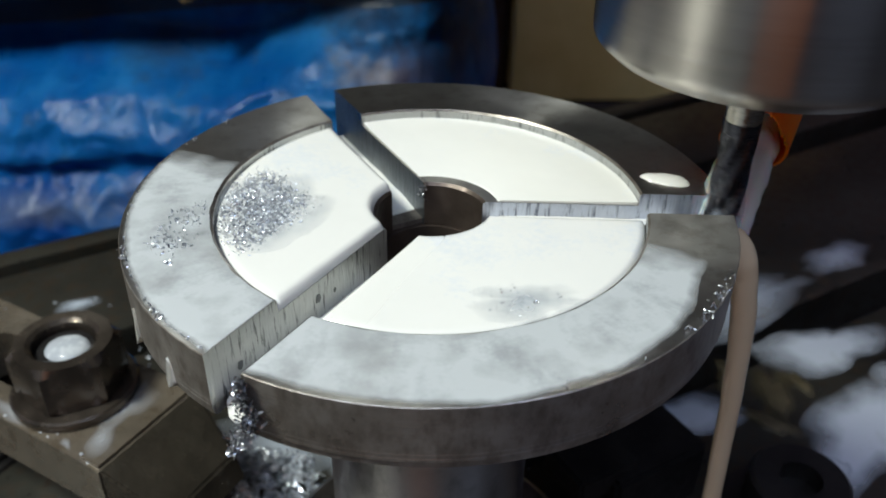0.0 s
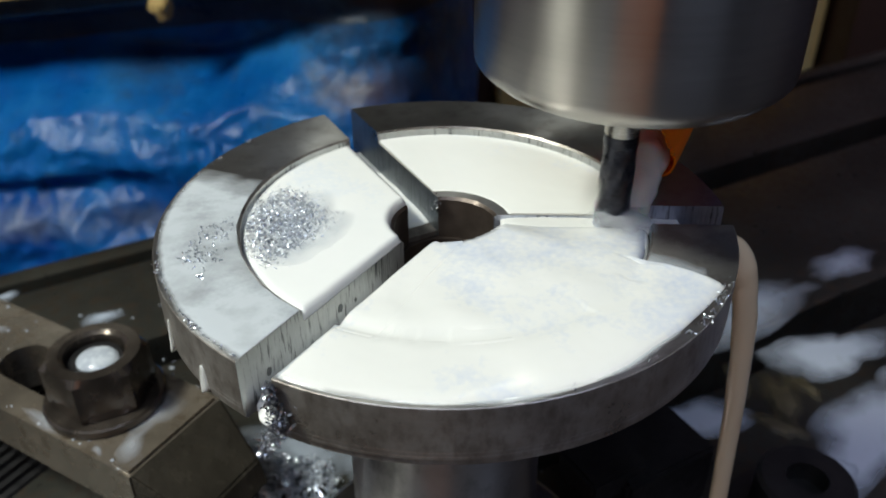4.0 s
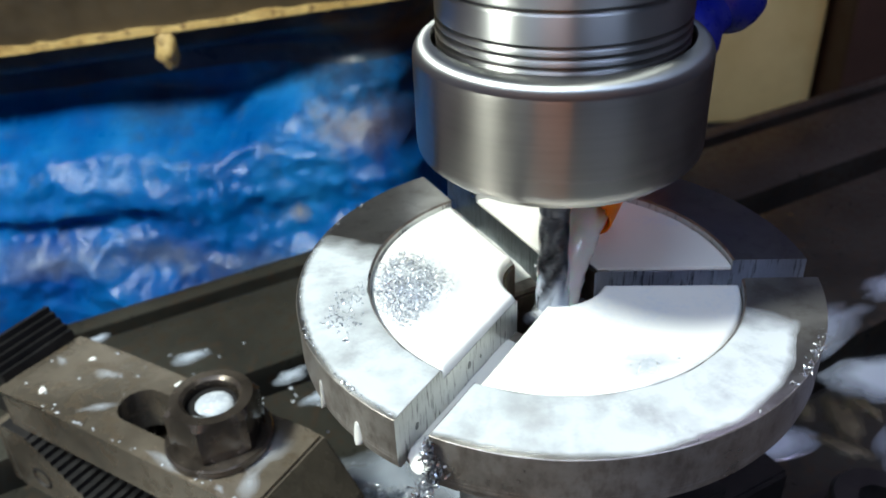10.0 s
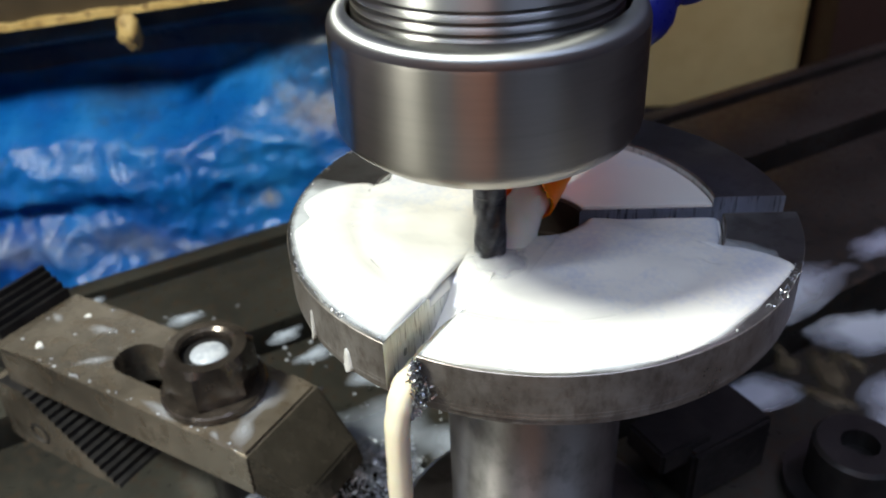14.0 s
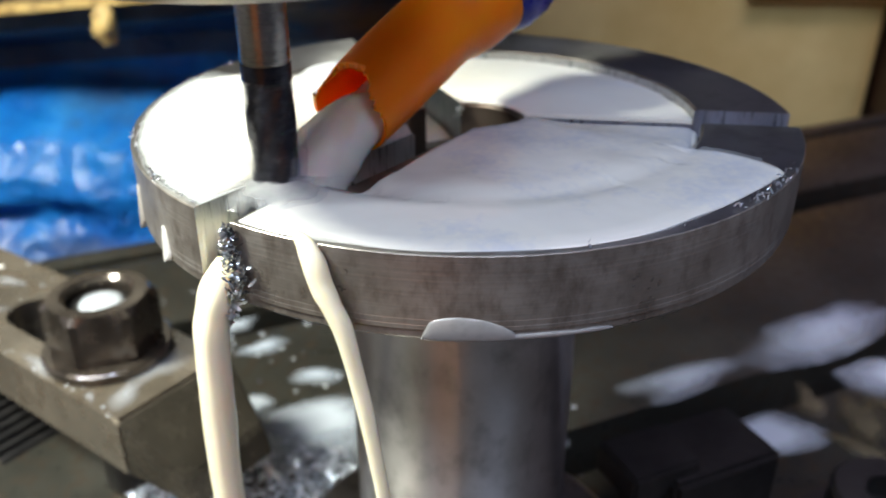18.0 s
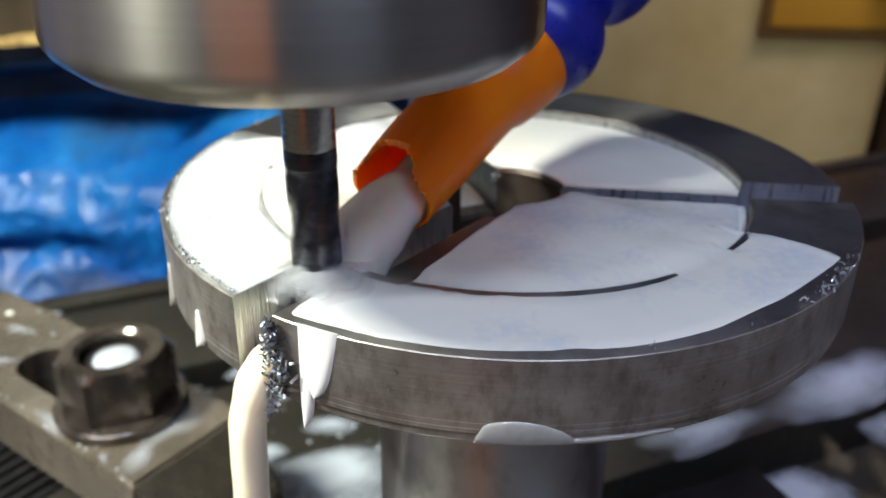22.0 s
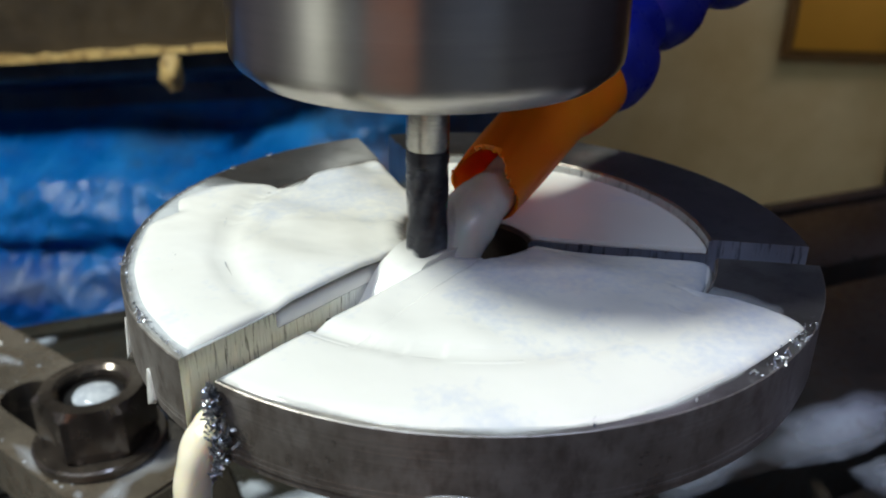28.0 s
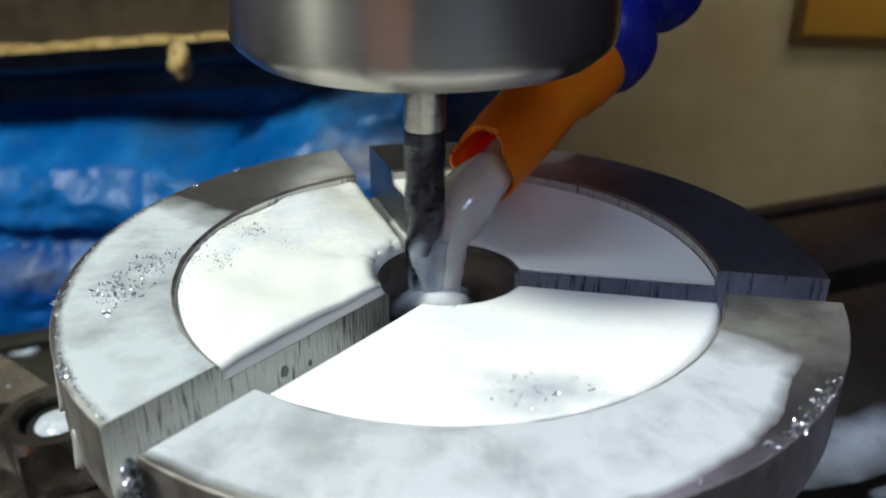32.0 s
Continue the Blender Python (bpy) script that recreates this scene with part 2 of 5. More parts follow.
SWIRL_MILK = thin(milk("swirling_coolant", (0.62, 0.67, 0.77), 0.12, ripple=0.6), 0.05, 1.05, 0.72, 260, 0.6)
BORE_STEEL = surface("dark_bore_steel", (0.05, 0.037, 0.028), (0.13, 0.10, 0.08), 90, (0.28, 0.5), 0.6, 0.3, 500, 0.0003)
PIT = surface("grey_pit", (0.10, 0.105, 0.10), (0.20, 0.205, 0.20), 500, (0.4, 0.6), 0.4, 0.3, 900, 0.0002)
BROWN_DIRT = thin(surface("brown_table_dirt", (0.05, 0.04, 0.02), (0.13, 0.105, 0.055), 120, (0.3, 0.6), 0.1, 0.5, 500, 0.0006), 0.0, 0.6, 0.95, 90, 0.6)
# for unseen blocks, dark blue so that the disc's rim mirrors it
HEAD_BLUE = surface("dark_blue_mirrored_paint", (0.02, 0.028, 0.06), (0.035, 0.045, 0.09), 8, (0.4, 0.6), 0.0, 0.2, 80, 0.0006)
SLUDGE_FILM = thin(milk("fine_chip_sludge", (0.38, 0.42, 0.47), 0.2, dirt=(0.58, 0.61, 0.64), dirt_scale=200, lo=0.42, hi=0.66), 0.05, 1.1, 0.72, 160, 0.8)
JET_MILK = milk("pouring_coolant", (0.83, 0.81, 0.75), 0.07, ripple=0.9)
_p = JET_MILK.node_tree.nodes["Principled BSDF"]
_p.inputs["Subsurface Weight"].default_value, _p.inputs["Subsurface Scale"].default_value = 0.5, 0.003
BEAD_MILK = milk("thin_grey_coolant", (0.25, 0.245, 0.24), 0.08, dirt=(0.15, 0.15, 0.15), dirt_scale=120, lo=0.45, hi=0.75)
STREAM_MILK = milk("falling_coolant", (0.82, 0.735, 0.54), 0.10)
_p = STREAM_MILK.node_tree.nodes["Principled BSDF"]
_p.inputs["Subsurface Weight"].default_value, _p.inputs["Subsurface Scale"].default_value = 0.5, 0.003
_p.inputs["Subsurface Radius"].default_value = (1.0, 0.8, 0.45)
CHIP = surface("bright_chips", (0.42, 0.44, 0.48), (0.68, 0.70, 0.74), 500, (0.20, 0.38), 0.75, 0.0)
CHIP_WET = surface("wet_bright_chips", (0.60, 0.64, 0.70), (0.84, 0.87, 0.90), 500, (0.15, 0.35), 0.5, 0.0)
CHIP_GREY = surface("grey_chips", (0.13, 0.132, 0.14), (0.56, 0.57, 0.59), 260, (0.18, 0.36), 0.85, 0.0)
CHIP_DARK = surface("dark_chips", (0.20, 0.20, 0.21), (0.50, 0.50, 0.52), 500, (0.2, 0.35), 1.0, 0.0)
ORANGE = surface("orange_plastic", (1.0, 0.17, 0.0), (1.0, 0.215, 0.0), 90, (0.34, 0.46), 0.0, 0.12, 700, 0.0002)
_p = ORANGE.node_tree.nodes["Principled BSDF"]
_p.inputs["Subsurface Weight"].default_value, _p.inputs["Subsurface Scale"].default_value = 0.55, 0.006
_p.inputs["Specular IOR Level"].default_value = 0.3
_p.inputs["Subsurface Radius"].default_value = (1.0, 0.30, 0.05)
ORANGE_CUT = surface("torn_orange_edge", (0.25, 0.07, 0.01), (0.55, 0.16, 0.02), 700, (0.5, 0.7), 0.0, 0.4, 1200, 0.0003)
BLUE = surface("blue_plastic", (0.006, 0.009, 0.20), (0.010, 0.016, 0.29), 60, (0.25, 0.35), 0.0, 0.1, 600, 0.0002)
PANEL = surface("cream_enamel", (0.72, 0.55, 0.18), (0.95, 0.79, 0.32), 9, (0.35, 0.55), 0.0, 0.15, 60, 0.0006)
PLATE = surface("amber_plate", (0.80, 0.40, 0.03), (0.88, 0.46, 0.04), 20, (0.3, 0.45), 0.0, 0.1, 200, 0.0003)
PLATE_EDGE = surface("dark_amber_rim", (0.28, 0.15, 0.03), (0.36, 0.2, 0.05), 30, (0.4, 0.55), 0.2, 0.1, 200, 0.0003)
BROWN = surface("brown_column_paint", (0.05, 0.026, 0.016), (0.085, 0.045, 0.028), 8, (0.4, 0.6), 0.0, 0.2, 80, 0.0006)
LEDGE = surface("greasy_brown_ledge", (0.036, 0.026, 0.015), (0.088, 0.064, 0.036), 20, (0.35, 0.6), 0.1, 0.4, 120, 0.001)
LEDGE_EDGE = surface("worn_yellow_edge", (0.38, 0.24, 0.07), (0.65, 0.47, 0.18), 60, (0.5, 0.7), 0.0, 0.4, 200, 0.001, fine=(0.2, 0.12, 0.04))
WALL = surface("shop_wall_paint", (0.70, 0.69, 0.64), (0.80, 0.79, 0.74), 2, (0.6, 0.8), 0.0, 0.2, 30, 0.002)
WALL_MID = surface("blue_grey_wall_paint", (0.09, 0.095, 0.115), (0.14, 0.145, 0.17), 2, (0.6, 0.8), 0.0, 0.2, 30, 0.002)
WALL_DARK = surface("dark_blue_wall_paint", (0.035, 0.045, 0.085), (0.055, 0.07, 0.12), 2, (0.6, 0.8), 0.0, 0.2, 30, 0.002)
FLOOR = surface("shop_floor", (0.07, 0.065, 0.06), (0.13, 0.12, 0.11), 3, (0.5, 0.8), 0.0, 0.3, 40, 0.002)
# paints of the unseen boxes added for the chuck's reflection
PANEL_GREY = surface("pale_reflector_paint", (0.25, 0.24, 0.205), (0.33, 0.315, 0.27), 5, (0.4, 0.6), 0.0, 0.2, 60, 0.001)
RUST = surface("rust_reflector_paint", (0.56, 0.18, 0.055), (0.66, 0.24, 0.08), 6, (0.4, 0.6), 0.0, 0.2, 60, 0.001)


def spot(nt, co, cx, cz, rx, rz, ragged, most, soft=0.6):
    """1 inside a ragged patch round (cx, cz) of the hanging sheet, in millimetres, 0 outside."""
    mp = nt.nodes.new("ShaderNodeMapping")
    mp.inputs["Location"].default_value = (-(cx + 250) / rx, 0, -(cz + 275) / rz)
    mp.inputs["Scale"].default_value = (1000 / rx, 0, 1000 / rz)
    link(nt, co, mp.inputs["Vector"])
    ln = nt.nodes.new("ShaderNodeVectorMath")
    ln.operation = "LENGTH"
    link(nt, mp.outputs[0], ln.inputs[0])
    add = nt.nodes.new("ShaderNodeMath")
    add.operation = "MULTIPLY_ADD"
    add.inputs[1].default_value = 2.6
    link(nt, ragged, add.inputs[0])
    link(nt, ln.outputs["Value"], add.inputs[2])
    return grey(nt, add.outputs[0], most, 0.0, 2.1 - soft, 2.1 + soft)


def tarp_material(name, low, mid_c, high, grime):
    m, nt, p = nodes_of(name)
    co = nt.nodes.new("ShaderNodeTexCoord").outputs["Object"]
    big = noise_node(nt, 13, 5, 0.6, vector=co)
    mid = noise_node(nt, 42, 5, 0.65, vector=co)
    ragged = noise_node(nt, 60, 6, 0.7, vector=co)
    col = ramp(nt, big, [(0.30, low), (0.50, mid_c), (0.72, high)])
    col = mix_colour(nt, grey(nt, mid, 0.0, grime, 0.56, 0.74), col, (0.13, 0.135, 0.14))
    # the last two patches paint in the navy shade of the right-hand fold
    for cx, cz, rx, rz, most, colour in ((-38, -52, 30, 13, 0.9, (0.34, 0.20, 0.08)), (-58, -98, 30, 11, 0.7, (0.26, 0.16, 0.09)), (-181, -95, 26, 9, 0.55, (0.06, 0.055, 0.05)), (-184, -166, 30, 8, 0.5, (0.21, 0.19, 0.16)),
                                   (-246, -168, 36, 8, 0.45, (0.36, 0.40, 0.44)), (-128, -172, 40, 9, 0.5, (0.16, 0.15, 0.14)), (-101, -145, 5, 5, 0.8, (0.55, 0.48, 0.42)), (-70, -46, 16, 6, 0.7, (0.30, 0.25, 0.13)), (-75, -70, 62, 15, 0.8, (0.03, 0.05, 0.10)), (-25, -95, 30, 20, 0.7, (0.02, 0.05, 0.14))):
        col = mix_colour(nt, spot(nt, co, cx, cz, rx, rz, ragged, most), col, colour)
    link(nt, col, p.inputs["Base Color"])
    link(nt, grey(nt, mid, 0.24, 0.52), p.inputs["Roughness"])
    p.inputs["Specular IOR Level"].default_value = 0.45
    add_bump(nt, p, noise_node(nt, 95, 4, 0.6, vector=co), 0.45, 0.003)
    return m


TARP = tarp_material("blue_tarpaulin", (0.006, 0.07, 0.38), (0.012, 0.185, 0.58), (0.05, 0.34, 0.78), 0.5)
# darker copy: grime and the shade below the ledge, both in the colour
TARP_GRIMY_SHADE = tarp_material("grimy_shaded_blue_tarpaulin", (0.014, 0.035, 0.085), (0.045, 0.09, 0.16), (0.12, 0.20, 0.29), 0.6)


# ---- helpers for building, in millimetres ----
BASE = {}
RIDES = []


def thing(name, at, label, category, group="", kind="", rides=False):
    ob = new(name)
    ob.empty_display_size = 0.01
    ob.location = [c * MM for c in at]
    BASE[ob.name] = Vector(at)
    if rides:
        RIDES.append((ob, Vector(at)))
    return tagged(ob, label, category, group, kind)


def to_mesh(name, bm, material, origin, sharp=32):
    bmesh.ops.recalc_face_normals(bm, faces=bm.faces)
    me = bpy.data.meshes.new(name)
    for v in bm.verts:
        v.co = (v.co - origin) * MM
    bm.to_mesh(me)
    bm.free()
    me.materials.append(material)
    me.shade_smooth()
    me.set_sharp_from_angle(angle=radians(sharp))
    return me


def part(name, bm, material, parent, label="", sharp=32):
    origin = BASE[parent.name]
    ob = new(name, to_mesh(name, bm, material, origin, sharp))
    ob.parent = parent
    BASE[ob.name] = origin
    if label:
        tagged(ob, label)
    return ob


def solid(name, bm, material, at, label, category, group="", kind="", rides=False, sharp=32):
    at = Vector(at)
    ob = new(name, to_mesh(name, bm, material, at, sharp))
    ob.location = at * MM
    BASE[ob.name] = at
    if rides:
        RIDES.append((ob, at))
    return tagged(ob, label, category, group, kind)


def lathe(profile, n=72, cx=0.0, cy=0.0, bm=None, closed=False):
    bm = bm or bmesh.new()
    loops = []
    for r, z in profile:
        if r < 1e-6:
            loops.append([bm.verts.new((cx, cy, z))] * n)
        else:
            loops.append([bm.verts.new((cx + r * math.cos(math.tau * i / n), cy + r * math.sin(math.tau * i / n), z)) for i in range(n)])
    pairs = list(zip(loops, loops[1:])) + ([(loops[-1], loops[0])] if closed else [])
    for a, b in pairs:
        for i in range(n):
            j = (i + 1) % n
            f = [a[i], a[j], b[j], b[i]]
            f = [v for k, v in enumerate(f) if v not in f[:k]]
            if len(f) > 2:
                bm.faces.new(f)
    return bm


def sweep(points, radii, n=16, cap=True, bm=None, squash=1.0):
    bm = bm or bmesh.new()
    pts = [Vector(p) for p in points]
    loops, side = [], None
    for i, p in enumerate(pts):
        d = (pts[min(i + 1, len(pts) - 1)] - pts[max(i - 1, 0)]).normalized()
        if side is None:
            side = d.orthogonal().normalized()
        side = (side - d * side.dot(d)).normalized()
        up = d.cross(side)
        r = radii[i] if not isinstance(radii, (int, float)) else radii
        loops.append([bm.verts.new(p + side * (r * math.cos(math.tau * k / n)) + up * (r * squash * math.sin(math.tau * k / n))) for k in range(n)])
    for a, b in zip(loops, loops[1:]):
        for k in range(n):
            bm.faces.new((a[k], a[(k + 1) % n], b[(k + 1) % n], b[k]))
    if cap:
        bm.faces.new(loops[0][::-1])
        bm.faces.new(loops[-1])
    return bm


def spline(points, steps=6):
    pts = [Vector(p) for p in points]
    out = []
    for i in range(len(pts) - 1):
        a, b = pts[i], pts[i + 1]
        p, q = pts[max(i - 1, 0)], pts[min(i + 2, len(pts) - 1)]
        for s in range(steps):
            u = s / steps
            out.append(0.5 * (2 * a + (b - p) * u + (2 * p - 5 * a + 4 * b - q) * u * u + (3 * a - p - 3 * b + q) * u ** 3))
    return out + [pts[-1]]


def prism(outline, z0, z1, bevel=0.0, bm=None, segments=2):
    bm = bm or bmesh.new()
    low = [bm.verts.new((x, y, z0)) for x, y in outline]
    top = [bm.verts.new((x, y, z1)) for x, y in outline]
    n = len(outline)
    made = [bm.faces.new(low[::-1]), bm.faces.new(top)]
    for i in range(n):
        made.append(bm.faces.new((low[i], low[(i + 1) % n], top[(i + 1) % n], top[i])))
    if bevel:
        edges = list({e for f in made for e in f.edges})
        bmesh.ops.bevel(bm, geom=edges, offset=bevel, segments=segments, affect="EDGES", profile=0.6)
    return bm


def block(centre, size, turn=0.0, bevel=0.5, bm=None):
    """A bevelled box, turned about z by degrees."""
    bm = bm or bmesh.new()
    made = bmesh.ops.create_cube(bm, size=1.0)["verts"]
    bmesh.ops.scale(bm, vec=size, verts=made)
    if bevel:
        edges = list({e for v in made for e in v.link_edges})
        made = list({v for f in bmesh.ops.bevel(bm, geom=edges, offset=bevel, segments=2, affect="EDGES")["faces"] for v in f.verts} | {v for v in made if v.is_valid})
        made = [v for v in bm.verts] if len(bm.verts) == len(made) else made
    m = Matrix.Translation(centre) @ Matrix.Rotation(radians(turn), 4, "Z")
    bmesh.ops.transform(bm, matrix=m, verts=made)
    return bm


def wob(x, y=0.0, z=0.0):
    return noise.noise(Vector((x, y, z)))


def sector(profile, a0, a1, h, n=60, wall=None):
    """A closed profile of (r, z) swept from the slot at a0 to the slot at a1 (degrees); h is half the slot's width."""
    bm = bmesh.new()
    loops = []
    for i in range(n + 1):
        u = i / n
        loop = []
        for r, z in profile:
            lo, hi = radians(a0) + math.asin(h / r), radians(a1) - math.asin(h / r)
            a = lo + (hi - lo) * u
            loop.append(bm.verts.new((r * math.cos(a), r * math.sin(a), z)))
        loops.append(loop)
    m = len(profile)
    for a, b in zip(loops, loops[1:]):
        for k in range(m):
            bm.faces.new((a[k], a[(k + 1) % m], b[(k + 1) % m], b[k]))
    bm.faces.new(loops[0])
    bm.faces.new(loops[-1][::-1])
    return bm


def sheet(a0, a1, inner, outer, top, thick=0.5, n=72, rings=14, fade=(0, 0), gap=(0, 0)):
    """A liquid sheet between two slots: inner(u) and outer(u) give its radii, top(r, a) its surface; the rim is rounded down."""
    bm = bmesh.new()
    depth = bm.verts.layers.float.new("thick")
    upper, lower = [], []
    for i in range(n + 1):
        u = i / n
        a = radians(a0 + (a1 - a0) * u)
        ri, ro = inner(u), outer(u)
        up, lo = [], []
        for k in range(rings + 1):
            v = k / rings
            r = ri + (ro - ri) * v
            lo_a = radians(a0) + (math.asin(gap[0] / r) if gap[0] else 0.0)
            hi_a = radians(a1) - (math.asin(gap[1] / r) if gap[1] else 0.0)
            a = lo_a + (hi_a - lo_a) * u
            edge = min(min(u, 1 - u) * radians(a1 - a0) * r / 1.6, min(v, 1 - v) * (ro - ri) / 1.2, 1.0)
            lift = math.sqrt(max(0.0, 1 - (1 - edge) ** 2))
            z = top(r, a)
            up.append(bm.verts.new((r * math.cos(a), r * math.sin(a), z - thick * (1 - lift))))
            run = min([(ro - r) / (0.45 + (6.0 * max(0.0, u - 0.5) if fade[1] else 3.0 * max(0.0, 0.6 - u))), 1.0] + [d * radians(a1 - a0) * r / 9.0 for d, on in ((u, fade[0]), (1 - u, fade[1])) if on])
            up[-1][depth] = run
            lo.append(bm.verts.new((r * math.cos(a), r * math.sin(a), z - thick - 0.06)))
        upper.append(up)
        lower.append(lo)
    for i in range(n):
        for k in range(rings):
            bm.faces.new((upper[i][k], upper[i + 1][k], upper[i + 1][k + 1], upper[i][k + 1]))
            bm.faces.new((lower[i][k], lower[i][k + 1], lower[i + 1][k + 1], lower[i + 1][k]))
        for k in (0, rings):
            bm.faces.new((upper[i][k], lower[i][k], lower[i + 1][k], upper[i + 1][k]))
    for i in (0, n):
        for k in range(rings):
            bm.faces.new((upper[i][k], upper[i][k + 1], lower[i][k + 1], lower[i][k]))
    return bm


def puddle(cx, cy, rx, ry, turn, z, seed, thick=0.6, n=40, wild=0.45):
    """A low drop or splash with an uneven outline and a domed top."""
    bm = bmesh.new()
    depth = bm.verts.layers.float.new("thick")
    c, s = math.cos(radians(turn)), math.sin(radians(turn))
    rings = []
    for k in range(8):
        v = 1 - k / 8
        h = z + thick * math.sqrt(1 - v * v) if v < 1 else z - 0.1
        loop = []
        for i in range(n):
            a = math.tau * i / n
            w = 1 + wild * (1.1 * wob(1.0 * math.cos(a), 1.0 * math.sin(a), seed * 7.3) + 0.35 * wob(2.6 * math.cos(a), 2.6 * math.sin(a), seed * 3.1))
            x, y = rx * v * w * math.cos(a), ry * v * w * math.sin(a)
            loop.append(bm.verts.new((cx + x * c - y * s, cy + x * s + y * c, h)))
            loop[-1][depth] = 1 - v
        rings.append(loop)
    for a, b in zip(rings, rings[1:]):
        for i in range(n):
            bm.faces.new((a[i], a[(i + 1) % n], b[(i + 1) % n], b[i]))
    bm.faces.new(rings[-1])
    bm.faces.new(rings[0][::-1])
    return bm


def flakes(places, size=(0.5, 1.4), seed=1):
    """Curled metal shavings, one little bent strip at each place."""
    rnd = random.Random(seed)
    verts, faces = [], []
    for x, y, z in places:
        length, width = rnd.uniform(*size), rnd.uniform(0.18, 0.42) * size[1] * 0.7
        m = Euler((rnd.uniform(-1.2, 1.2), rnd.uniform(-1.2, 1.2), rnd.uniform(0, 6.28))).to_matrix()
        curl = rnd.uniform(0.3, 2.0)
        start = len(verts)
        for k in range(5):
            u = (k / 4 - 0.5)
            p = Vector((length * math.sin(curl * u) / curl, 0, length * (1 - math.cos(curl * u)) / curl))
            for side in (-0.5, 0.5):
                verts.append(m @ (p + Vector((0, side * width * (1 - 0.5 * abs(u)), 0))) + Vector((x, y, z)))
        for k in range(4):
            b = start + 2 * k
            faces.append((b, b + 1, b + 3, b + 2))
    bm = bmesh.new()
    me = bpy.data.meshes.new("strips")
    me.from_pydata([tuple(v) for v in verts], [], faces)
    bm.from_mesh(me)
    bpy.data.meshes.remove(me)
    return bm


# ---- the place ----
# disc of the workpiece: its top lies at z = 0, its centre rides on the table
TURN, RIM, STEP, BORE, HALF = -3.9, 50.0, 35.8, 9.3, 3.2
FLOOR_Z, UNDER, BED = -2.4, -10.9, -110.0


def workshop():
    w = 1700.0
    # unseen walls; their tones are picked for what the steel mirrors
    for name, c, s, m in (("wall_north", (0, w, 200), (2 * w, 60, 2600), WALL_DARK), ("wall_south", (0, -w, 200), (2 * w, 60, 2600), WALL_MID),
                          ("wall_east", (w, 0, 200), (60, 2 * w, 2600), WALL_MID), ("wall_west", (-w, 0, 200), (60, 2 * w, 2600), WALL)):
        solid(name, block(c, s, bevel=0), m, c, {WALL_DARK: "dark blue painted workshop wall", WALL_MID: "blue-grey painted workshop wall, worn"}.get(m, "grey painted workshop wall, worn"), "wall", kind="structure")
    # two boxes out of view, added to give the chuck its mirrored bands
    solid("cabinet", block((-340, -1480, 0), (680, 300, 1900), bevel=6), RUST, (-340, -1480, -950), "unseen rust-red box by the wall, added for the chuck to mirror", "cabinet")
    solid("cabinet", block((-1180, -1480, 0), (760, 300, 1900), bevel=6), PANEL_GREY, (-1180, -1480, -950), "unseen pale grey box by the wall, added for the chuck to mirror", "cabinet")
    solid("floor", block((0, 0, -1030), (2 * w + 60, 2 * w + 60, 60), bevel=0), FLOOR, (0, 0, -1030), "dark oily concrete workshop floor", "floor", kind="structure")
    solid("ceiling", block((0, 0, 1430), (2 * w + 60, 2 * w + 60, 60), bevel=0), WALL_DARK, (0, 0, 1430), "plain dark workshop ceiling", "ceiling", kind="structure")


def machine_back():
    # cream column cover with its amber plate, and the dark column beside it
    col = thing("column_cover", (190, 640, -240), "cream enamelled machine column cover, greasy", "machine cover")
    part("panel", prism([(46, 600), (336, 600), (336, 690), (46, 690)], -243, 40, 6), PANEL, col)
    part("skirt", prism([(40, 590), (345, 590), (345, 700), (40, 700)], -300, -244, 3), GROOVE, col, "black grimy skirt below the panel")
    # out of view, added so that the disc's back rim mirrors dark blue
    solid("mirrored_block", prism([(40, 590), (345, 590), (345, 700), (40, 700)], 41, 420, 5), HEAD_BLUE, (190, 640, 41), "unseen dark blue block above the cover, added for the disc to mirror", "machine cover")
    pl = thing("name_plate", (300, 597, -90), "amber plastic plate on the cream column cover", "plate")
    part("bezel", prism([(228, 593), (372, 593), (372, 599.6), (228, 599.6)], -92, 20, 1.5), PLATE_EDGE, pl, "dark amber raised rim")
    part("face", prism([(235, 591.5), (365, 591.5), (365, 592.9), (235, 592.9)], -85, 13, 0.4), PLATE, pl)
    part("knob", sweep([(318, 592.5, -42), (318, 580, -42), (318, 574, -42)], [11, 11, 7], 20), GROOVE, pl, "small black knob")
    solid("dark_column", prism([(340, 560), (700, 560), (700, 760), (340, 760)], -330, 600, 8), BROWN, (520, 660, -330),
          "dark brown painted machine column", "machine column")
    solid("rear_casting", prism([(-60, 620), (44, 620), (44, 760), (-60, 760)], -330, 500, 6), BROWN, (-8, 690, -330),
          "dark brown machine casting behind the table", "machine casting")
    solid("milling_machine_pedestal", prism([(-900, 420), (900, 420), (900, 900), (-900, 900)], -1000, -331, 10), GROOVE, (0, 660, -1000),
          "black oily milling machine base", "pedestal")


def step_up(v, lo, hi):
    u = min(1.0, max(0.0, (v - lo) / (hi - lo)))
    return u * u * (3 - 2 * u)


